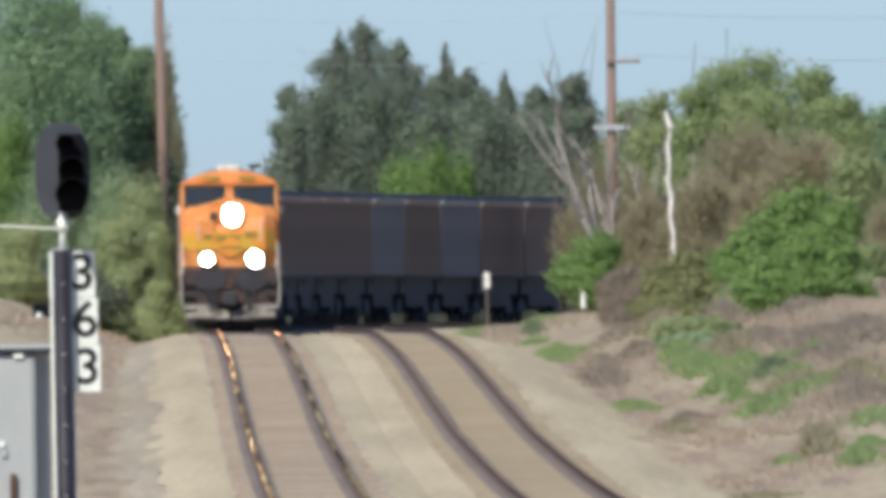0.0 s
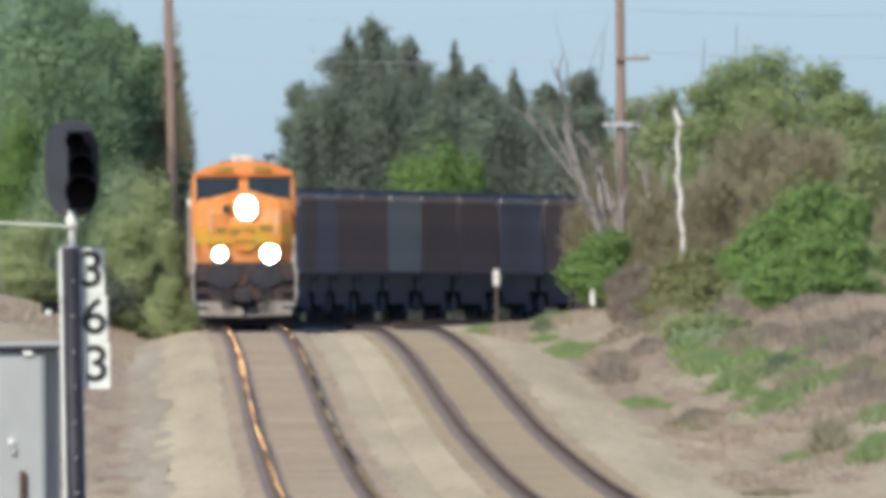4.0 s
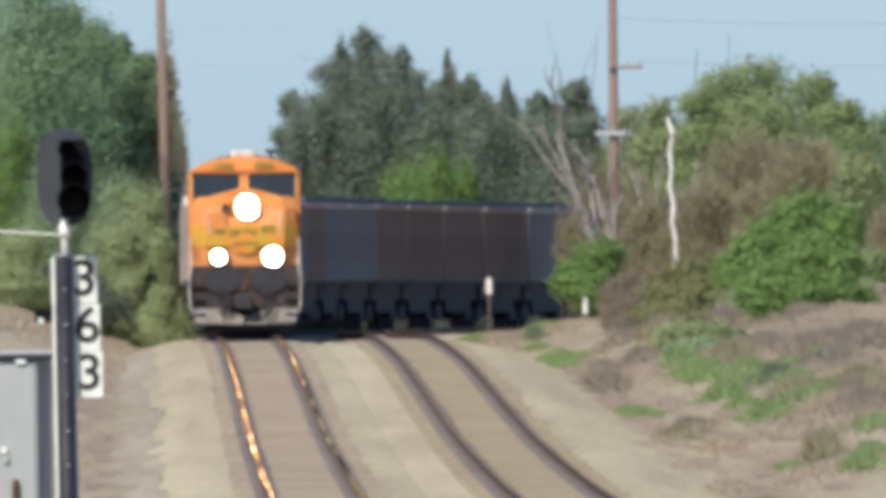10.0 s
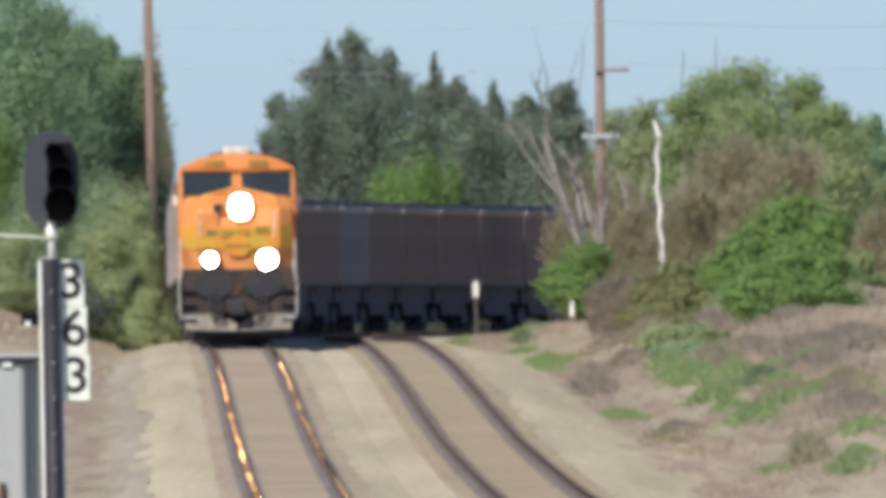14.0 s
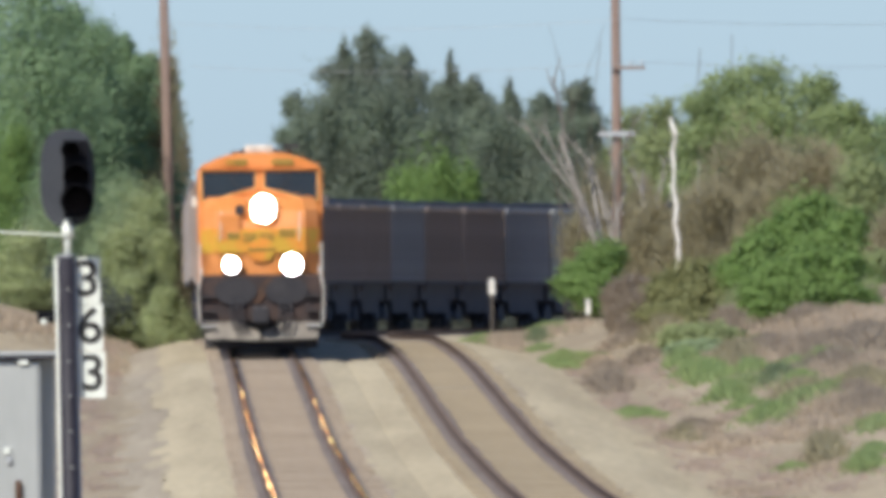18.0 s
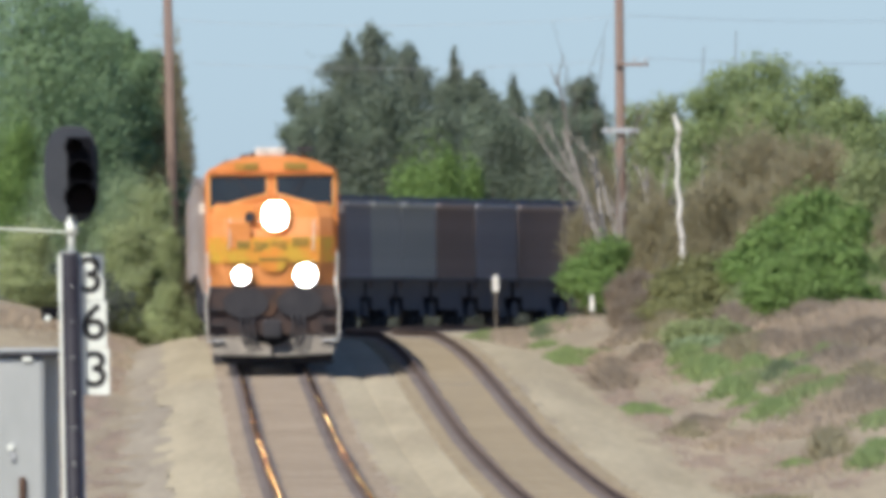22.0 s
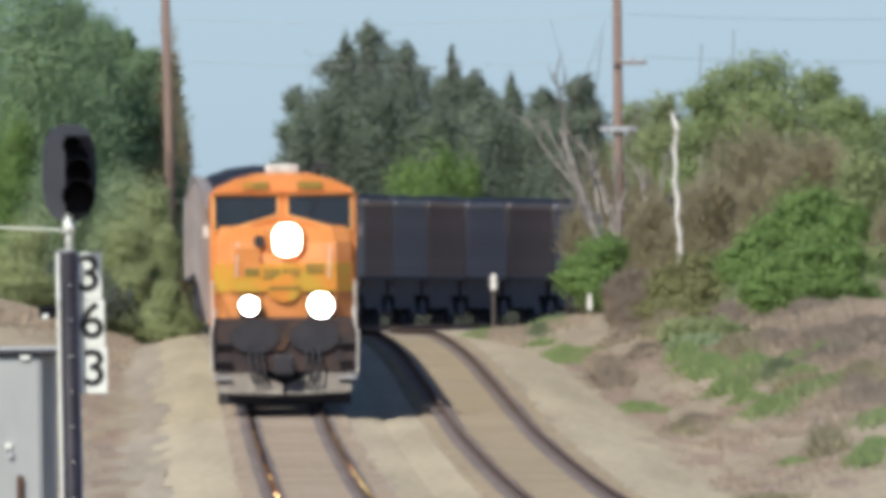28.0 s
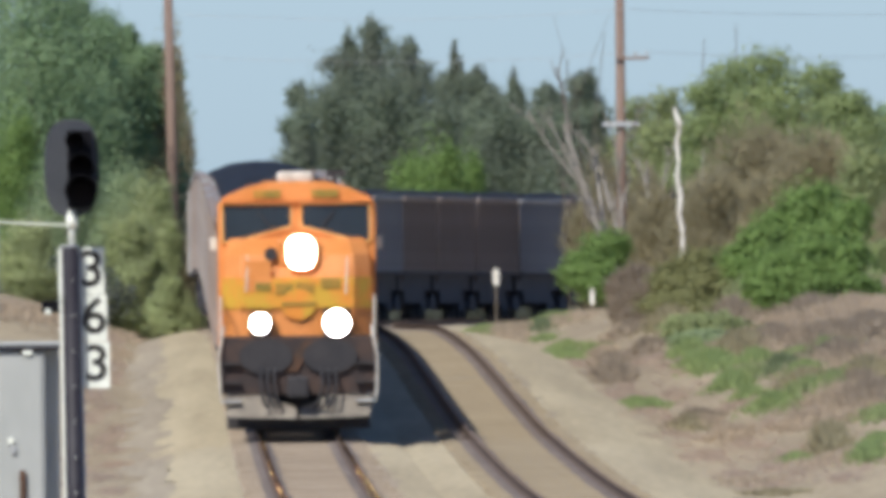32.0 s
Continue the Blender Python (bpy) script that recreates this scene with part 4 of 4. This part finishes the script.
        slab(visor, outer + inner, "y", -0.36, -0.14)
        part("visor", visor, SIGNAL_BLACK, hd)
        part("lens", rod(B(), (hx + dx, -0.141, hz + dz), (hx + dx, -0.15, hz + dz), r * 0.7, r * 0.6, 20), LENS, hd, "dark unlit lens")
    # thin arm and stay to the side
    bm = B()
    rod(bm, (0.0, 0, h + 0.115), (-0.5, 0.02, h + 0.145), 0.005, 0.005, 8)
    part("side_arm", bm, PLATE, sig, "thin pale rod")
    bm = B()
    rod(bm, (-0.383, 0.02, h + 0.138), (-0.39, 0.02, h - 0.42), 0.005, 0.005, 8)
    part("side_stay", bm, STEEL_GREY, sig)
    part("foundation", box(B(), -0.25, 0.35, -0.3, 0.3, -0.3, 0.12, 0.03), BALLAST, sig, "concrete foundation")
    return sig


build_signal()


def build_cabinet():
    x, y, z = (-2.14, 287, 1.97)
    g = ground_height(x, y) - 0.05
    cab = tagged(new("equipment_cabinet"), "narrow light grey steel trackside cabinet beside a signal mast", "cabinet")
    cab.location = (x, y, g)
    h = z - g
    part("body", box(B(), -0.3, 0.036, -0.02, 0.26, 0.25, h - 0.03, 0.012), CABINET, cab)
    part("front_housing", box(B(), -0.307, -0.04, -0.16, -0.021, 0.25, h - 0.04, 0.02), CABINET, cab)
    part("lid", box(B(), -0.325, 0.045, -0.045, 0.28, h - 0.028, h + 0.008, 0.01), CABINET, cab)
    part("drip_edge", box(B(), -0.32, 0.04, -0.19, -0.046, h - 0.038, h - 0.012, 0.006), MAST, cab, "dark drip edge")
    door = part("door", box(B(), -0.285, -0.062, -0.166, -0.161, 0.3, h - 0.07, 0.002), CABINET, cab)
    part("hinge", box(B(), -0.16, -0.105, -0.185, -0.167, h - 0.066, h - 0.04, 0.006), PLATE, door, "bright hinge")
    part("latch", box(B(), -0.245, -0.21, -0.19, -0.167, h - 0.55, h - 0.515, 0.006), PLATE, door, "bright latch")
    part("padlock", box(B(), -0.23, -0.2, -0.185, -0.167, h - 0.6, h - 0.56, 0.006), STEEL_GREY, door)
    part("handle", box(B(), -0.185, -0.148, -0.2, -0.167, h - 0.95, h - 0.69, 0.012), RUST, door, "rusty brown handle")
    part("side_rod", rod(B(), (-0.3, 0.1, h - 0.07), (-0.62, 0.1, h - 0.06), 0.006, 0.006, 8), PLATE, cab, "thin pale rod")
    part("plinth", box(B(), -0.33, 0.06, -0.04, 0.3, -0.2, 0.25, 0.02), BALLAST, cab, "concrete plinth")
    return cab


build_cabinet()


# ---- the train ----
def bogie(parent, y, name="bogie", axles=2, r=0.46, gap=1.78, mat=None):
    half = gap * (axles - 1) / 2
    top = None
    bm = B()
    for sx in (-1, 1):
        x = sx * 1.12
        slab(bm, [(y - half - 0.35, 0.38), (y - half - 0.2, 0.62), (y - 0.4, 0.85), (y + 0.4, 0.85), (y + half + 0.2, 0.62), (y + half + 0.35, 0.38), (y + 0.3, 0.3), (y - 0.3, 0.3)], "x", x - 0.07, x + 0.07)
    box(bm, -1.0, 1.0, y - 0.2, y + 0.2, 0.45, 0.8, 0.03)
    top = part(name, bm, mat or GRIME_SHADE, parent)
    for i in range(axles):
        ay = y - half + i * gap
        for sx in (-1, 1):
            w = B()
            rod(w, (sx * 0.69, ay, r), (sx * 0.82, ay, r), r, r, 24)
            rod(w, (sx * 0.66, ay, r), (sx * 0.69, ay, r), r + 0.025, r + 0.025, 24)
            rod(w, (sx * 0.82, ay, r), (sx * 0.86, ay, r), 0.12, 0.1, 12)
            part("wheel", w, mat or GRIME_SHADE, top)
    return top


def coal_car(mat, label):
    """A loaded high-side coal car, 15.4 m long, middle at the origin."""
    car = tagged(new("coal_car"), label, "rail car", "coal train")
    L, W, T = 7.55, 1.5, 4.05
    bm = B()
    slab(bm, [(-L, 1.75), (-L + 0.5, 1.6), (L - 0.5, 1.6), (L, 1.75), (L, T - 0.12), (L - 0.05, T), (-L + 0.05, T), (-L, T - 0.12)], "x", -W, W)
    part("body", bm, mat, car)
    # added slab: stands in for the even shade between and above the bogies
    bm = slab(B(), [(-L + 0.3, 1.598), (-L + 0.3, 0.98), (-L + 2.7, 0.98), (-L + 3.0, 0.55), (L - 3.0, 0.55), (L - 2.7, 0.98), (L - 0.3, 0.98), (L - 0.3, 1.598)], "x", -1.32, 1.32)
    part("shade_fill", bm, GRIME_SHADE, car, "dark slab filling the shade under the car body")
    part("underframe", box(B(), -0.6, 0.6, -L, L, 0.95, 1.598, 0.02), GRIME_SHADE, car, "dark grimy underframe with shade in its colour")
    post = None
    for sx in (-1, 1):
        for i in range(13):
            yy = -L + 0.5 + i * (2 * L - 1.0) / 12
            m = pose(sx * (W + 0.045), yy, 0)
            if post is None:
                post = part("side_post", box(B(), -0.045, 0.045, -0.07, 0.07, 1.62, T - 0.1), mat, car)
                post.matrix_basis = m
            else:
                again(post, car, m)
    for sx in (-1, 1):
        part("top_chord", box(B(), sx * W - 0.08, sx * W + 0.1, -L, L, T - 0.06, T + 0.08, 0.02), mat, car)
        part("side_sill", box(B(), sx * W - 0.05, sx * W + 0.1, -L, L, 1.5, 1.62, 0.02), GRIME_SHADE, car)
    for sy in (-1, 1):
        end = part("end_panel", box(B(), -W, W, min(sy * L, sy * (L + 0.05)), max(sy * L, sy * (L + 0.05)), 1.75, T - 0.05, 0.01), CAR_END, car, "dusty end sheet")
        for k in range(3):
            z0 = 1.9 + k * 0.75
            part("end_rib", box(B(), -W, W, min(sy * (L + 0.05), sy * (L + 0.13)), max(sy * (L + 0.05), sy * (L + 0.13)), z0, z0 + 0.12, 0.01), mat, end)
        part("coupler", box(B(), -0.12, 0.12, min(sy * L, sy * 8.05), max(sy * L, sy * 8.05), 0.75, 1.0, 0.03), BLACK, car)
        bogie(car, sy * 5.9)
        bm = B()
        for k in range(6):
            rod(bm, (1.2, sy * (L + 0.16), 1.5 + k * 0.4), (1.5, sy * (L + 0.16), 1.5 + k * 0.4), 0.015, None, 6)
        for xx in (1.2, 1.5):
            rod(bm, (xx, sy * (L + 0.16), 1.3), (xx, sy * (L + 0.16), 3.7), 0.018, None, 6)
        part("ladder", bm, RUST, car)
    bm = B()
    bmesh.ops.create_grid(bm, x_segments=8, y_segments=34, size=1)
    rng = random.Random(len(label))
    for v in bm.verts:
        ex, ey = v.co.x, v.co.y
        rise = (1 - abs(ex) ** 2.2) * min(1.0, (1 - abs(ey)) * 6)
        v.co = (ex * (W - 0.06), ey * (L - 0.1), T - 0.1 + 0.42 * max(0, rise) * (0.75 + 0.25 * math.sin(ey * 9)) + rng.uniform(-0.04, 0.04))
    part("coal_load", bm, COAL, car, "heaped black coal")
    return car


def bezel(cx, cz, rx, rz, y0, y1, power=1.0):
    """A thin ring that stands round a lamp."""
    bm = B()
    rings = [[bm.verts.new((p, y, q)) for p, q in rounded(cx, cz, rx + w, rz + w, 32, power)] for w, y in ((0.0, y1), (0.0, y0), (0.025, y0), (0.025, y1))]
    for a, b in zip(rings, rings[1:]):
        for i in range(32):
            bm.faces.new((a[i], a[(i + 1) % 32], b[(i + 1) % 32], b[i]))
    return bm


def locomotive():
    """A wide-nosed freight engine; the front coupler face at the origin, its body behind it along +y."""
    loco = tagged(new("locomotive"), "orange freight locomotive with lit headlights, black underframe and grey plow", "locomotive")
    # frame, steps and fuel tank
    bm = B()
    box(bm, -1.45, 1.45, 0.85, 21.9, 1.2, 1.62, 0.03)
    part("underframe", bm, BLACK, loco)
    part("fuel_tank", box(B(), -1.35, 1.35, 8.5, 14.5, 0.35, 1.2, 0.15), BLACK, loco)
    bogie(loco, 4.9, "bogie", 3, 0.53, 1.9, BLACK)
    bogie(loco, 17.9, "bogie", 3, 0.53, 1.9, BLACK)
    # pilot sheet with step wells
    bm = slab(B(), [(-1.5, 0.78), (1.5, 0.78), (1.5, 1.9), (-1.5, 1.9)], "y", 0.55, 0.62)
    pilot = part("pilot", bm, PILOT, loco, "rust-brown black pilot sheet")
    for sx in (-1, 1):
        for k in range(3):
            z0 = 0.62 + k * 0.36
            part("step", box(B(), sx * 1.3 - 0.2, sx * 1.3 + 0.2, 0.4, 0.72, z0, z0 + 0.04, 0.008), STEEL_GREY if k == 0 else BLACK, pilot)
    for sx in (-1, 1):
        bm = slab(B(), ellipse(sx * 0.62, 1.5, 0.52, 0.34, 24), "y", 0.46, 0.55)
        part("anticlimber", bm, BLACK, loco, "dark rounded buffer plate")
    bm = slab(B(), [(-0.3, 1.22), (-0.02, 1.2), (0.34, 1.78), (0.12, 1.8)], "y", 0.5, 0.548)
    part("drop_step", bm, RUST, loco, "rusty folded drop step")
    bm = B()
    box(bm, -0.16, 0.16, -0.05, 0.6, 0.78, 1.06, 0.05)
    box(bm, -0.22, 0.2, -0.12, 0.12, 0.7, 1.12, 0.06)
    part("coupler", bm, BLACK, loco)
    for sx in (-1, 1):
        for k, dx in enumerate((0.45, 0.58, 0.71)):
            bm = B()
            pts = [(sx * dx, 0.5, 1.3), (sx * (dx + 0.02), 0.25, 0.95), (sx * (dx - 0.05), 0.2, 0.62), (sx * (dx - 0.14), 0.25, 0.5)]
            for a, b in zip(pts, pts[1:]):
                rod(bm, a, b, 0.03, 0.03, 8)
            part("brake_hose", bm, BLACK, loco)
    # added black box: the full-width band of shade and wheels behind the plow
    part("under_plow_shade", box(B(), -1.38, 1.38, 1.2, 1.6, 0.1, 0.62, 0.05), BLACK, loco)
    # plow: two swept plates meeting under the coupler
    for sx in (-1, 1):
        bm = B()
        v = [(sx * 0.03, 0.08, 0.3), (sx * 1.36, 0.45, 0.34), (sx * 1.44, 0.62, 0.74), (sx * 0.62, 0.5, 0.76), (sx * 0.03, 0.42, 0.5)]
        f1 = [bm.verts.new(p) for p in v]
        f2 = [bm.verts.new((p[0], p[1] + 0.05, p[2])) for p in v]
        bm.faces.new(f1)
        bm.faces.new(f2)
        for i in range(5):
            bm.faces.new((f1[i], f1[(i + 1) % 5], f2[(i + 1) % 5], f2[i]))
        part("plow_blade", bm, PLOW, loco, "dusty grey plow blade")
    # nose, tapering slightly towards the top
    bm = B()
    rows = [(1.72, 1.4, 1.35, 2.9), (2.9, 1.42, 1.4, 2.9), (3.45, 1.4, 1.62, 2.9), (3.78, 1.3, 2.1, 2.9)]
    rings = []
    for z, hw, y0, y1 in rows:
        c = 0.42
        rings.append([bm.verts.new(p) for p in ((-hw, y1, z), (-hw, y0 + c, z), (-hw + c * 0.75, y0, z), (hw - c * 0.75, y0, z), (hw, y0 + c, z), (hw, y1, z))])
    for a, b in zip(rings, rings[1:]):
        for i in range(6):
            bm.faces.new((a[i], a[(i + 1) % 6], b[(i + 1) % 6], b[i]))
    bm.faces.new(rings[0])
    bm.faces.new(rings[-1])
    nose = part("nose", bm, ORANGE, loco)
    part("nose_stripe", box(B(), -1.1, 1.1, 1.322, 1.4, 2.42, 3.02, 0.01), YELLOW, nose, "faded yellow nose stripe")
    for sx in (-1, 1):
        cheek = slab(B(), [(sx * 1.1, 1.345), (sx * 1.445, 1.8), (sx * 1.4, 1.84), (sx * 1.09, 1.42)], "z", 2.42, 3.02)
        part("cheek_stripe", cheek, YELLOW, nose, "faded yellow cheek stripe")
    for x0, x1, z0, z1 in ((-0.8, -0.5, 2.76, 2.92), (-0.42, -0.08, 2.68, 2.9), (-0.02, 0.34, 2.72, 2.92), (0.46, 0.84, 2.8, 3.0)):
        part("emblem_block", box(B(), x0, x1, 1.296, 1.33, z0, z1, 0.01), OLIVE_PAINT, nose, "faded olive emblem block")
    part("emblem", slab(B(), ellipse(0.02, 2.5, 0.34, 0.3, 24), "y", 1.29, 1.317), YELLOW, nose, "plain yellow round emblem")
    bm = slab(B(), [(-0.3, 2.46), (0.36, 2.46), (0.36, 2.54), (-0.3, 2.54)], "y", 1.275, 1.289)
    part("emblem_bar", bm, OLIVE_PAINT, nose)
    for dx, z0, z1 in ((0.94, 2.7, 3.4), (-0.98, 2.75, 3.45)):
        part("nose_handrail", rod(B(), (dx, 1.28, z0), (dx + 0.03, 1.36, z1), 0.018, 0.018, 8), ROOF_WHITE, nose, "pale nose handrail")
    part("nose_door", box(B(), -1.02, -0.5, 1.318, 1.35, 2.75, 3.35, 0.01), ORANGE, nose)
    # cab with a faceted roof
    bm = B()
    slab(bm, [(-1.52, 1.7), (1.52, 1.7), (1.52, 4.42), (1.42, 4.56), (1.0, 4.75), (0.55, 4.87), (-0.55, 4.87), (-1.0, 4.75), (-1.42, 4.56), (-1.52, 4.42)], "y", 2.5, 5.3)
    cab = part("cab", bm, ORANGE, loco)
    for sx in (-1, 1):
        bm = B()
        slab(bm, [(sx * 0.12, 4.02), (sx * 0.12, 4.42), (sx * 1.4, 4.42), (sx * 1.4, 3.72), (sx * 1.15, 3.74)], "y", 2.47, 2.497)
        win = part("windscreen", bm, GLASS, cab, "dark tinted windscreen")
        fr = B()
        for a, b in (((0.09, 4.0), (0.09, 4.44)), ((0.09, 4.44), (1.43, 4.44)), ((1.43, 4.44), (1.43, 3.69)), ((1.43, 3.69), (1.15, 3.71)), ((1.15, 3.71), (0.09, 4.0))):
            rod(fr, (sx * a[0], 2.47, a[1]), (sx * b[0], 2.47, b[1]), 0.028, 0.028, 6)
        part("window_frame", fr, CREAM_ORANGE, win)
        part("wiper", rod(B(), (sx * 0.5, 2.44, 4.0), (sx * 0.75, 2.44, 4.3), 0.012, 0.012, 6), BLACK, win)
        part("mirror", box(B(), min(sx * 1.53, sx * 1.66), max(sx * 1.53, sx * 1.66), 2.9, 2.95, 3.55, 3.8, 0.015), ROOF_WHITE, cab, "pale side mirror")
        part("side_window", box(B(), min(sx * 1.521, sx * 1.535), max(sx * 1.521, sx * 1.535), 3.4, 4.9, 3.7, 4.3, 0.01), GLASS, cab)
        part("number_board", box(B(), min(sx * 0.3, sx * 0.82), max(sx * 0.3, sx * 0.82), 2.44, 2.5, 4.55, 4.7, 0.01), OLIVE_PAINT, cab, "small dull number board")
    part("visor", box(B(), -1.45, 1.45, 2.36, 2.5, 4.47, 4.5, 0.01), ORANGE, cab)
    part("roof_box", box(B(), -0.36, 0.34, 2.9, 4.4, 4.84, 5.06, 0.06), ROOF_WHITE, cab, "pale roof unit")
    bm = B()
    for dx in (-0.09, 0.03, 0.15):
        rod(bm, (0.75 + dx, 3.0, 5.02), (0.75 + dx, 3.5, 5.02), 0.07, 0.025, 10)
    rod(bm, (0.75, 3.4, 4.8), (0.75, 3.4, 5.02), 0.04, 0.04, 8)
    part("horn", bm, BLACK, cab)
    # long hood behind the cab
    bm = slab(B(), [(-1.0, 1.62), (1.0, 1.62), (1.0, 4.3), (0.8, 4.55), (-0.8, 4.55), (-1.0, 4.3)], "y", 5.3, 21.3)
    hood = part("hood", bm, ORANGE, loco)
    part("exhaust_port", box(B(), -0.45, 0.45, 9.5, 10.6, 4.5, 4.95, 0.05), BLACK, hood)
    part("dynamic_brake", box(B(), -0.72, 0.72, 6.2, 8.6, 4.35, 4.9, 0.1), BLACK, hood, "black roof hatch")
    part("radiator", slab(B(), [(-1.48, 4.2), (1.48, 4.2), (1.44, 4.46), (1.0, 4.72), (-1.0, 4.72), (-1.44, 4.46)], "y", 16.2, 20.6), BLACK, hood, "black flared radiator")
    for sx in (-1, 1):
        rail = B()
        rod(rail, (sx * 1.48, 0.7, 2.65), (sx * 1.48, 2.45, 2.65), 0.02, None, 8)
        for yy in (0.7, 1.5, 2.4):
            rod(rail, (sx * 1.48, yy, 1.62), (sx * 1.48, yy, 2.65), 0.02, None, 8)
        for a, b in (((1.5, 0.38, 0.7), (1.53, 0.38, 1.5)), ((1.53, 0.38, 1.5), (1.42, 0.5, 2.1))):
            rod(rail, (sx * a[0], a[1], a[2]), (sx * b[0], b[1], b[2]), 0.02, 0.02, 8)
        part("handrail", rail, ROOF_WHITE, loco, "pale front handrail")
        rail = B()
        rod(rail, (sx * 1.48, 5.4, 2.65), (sx * 1.48, 21.6, 2.65), 0.02, None, 8)
        for k in range(9):
            rod(rail, (sx * 1.48, 5.4 + k * 2.02, 1.62), (sx * 1.48, 5.4 + k * 2.02, 2.65), 0.02, None, 8)
        part("side_handrail", rail, ORANGE, loco)
    # lights
    part("headlight_mount", box(B(), -0.42, 0.42, 1.5, 1.95, 3.2, 3.78, 0.08), ORANGE, nose)
    part("headlight", slab(B(), rounded(0.08, 3.5, 0.27, 0.31, 32, 0.8), "y", 1.42, 1.499), LAMP, loco, "blazing white headlight")
    part("headlight_bezel", bezel(0.08, 3.5, 0.275, 0.315, 1.36, 1.499, 0.8), ORANGE, loco)
    part("nose_vent", slab(B(), ellipse(-0.5, 3.47, 0.12, 0.13, 20), "y", 1.42, 1.6), BLACK, nose, "small dark round lamp")
    for dx, r in ((-0.72, 0.18), (0.76, 0.24)):
        part("ditch_light", slab(B(), ellipse(dx, 2.14, r, r, 24), "y", 0.72, 0.8), LAMP, loco, "blazing white ditch light")
        part("ditch_bezel", bezel(dx, 2.14, r + 0.004, r + 0.004, 0.68, 0.799), BLACK, loco)
        part("ditch_housing", box(B(), dx - r - 0.03, dx + r + 0.03, 0.8, 1.3, 1.88, 2.14 + r + 0.03, 0.04), BLACK, loco)
    return loco


SPEED, FRONT = 19.28, 1635.0
LOCO = locomotive()
KINDS = [coal_car(CAR_BROWN, "loaded coal car with dark brown sides"), coal_car(CAR_GREY, "loaded coal car with dark grey sides"), coal_car(CAR_LIGHT, "loaded coal car with pale aluminium sides")]
PALE = (11, 32, 33, 38)
CARS = []
used = set()
rng_cars = random.Random(21)
for i in range(56):
    k = 2 if i in PALE else rng_cars.choice((0, 0, 1)) if i > 3 else 0
    if k in used:
        CARS.append(copy_thing(KINDS[k], pose(0, 0, 0)))
    else:
        used.add(k)
        CARS.append(KINDS[k])


def motions():
    """The engine comes straight down the line at an even pace, its cars behind it round the curve."""
    fine = [q * 2.0 for q in range(17)]
    walk(LOCO, [(t, on_line(FRONT - SPEED * t)) for t in fine])
    for i, car in enumerate(CARS):
        back = 22.9 + 8.05 + 16.1 * i
        walk(car, [(t, on_line(FRONT + back - SPEED * t)) for t in fine])


motions()
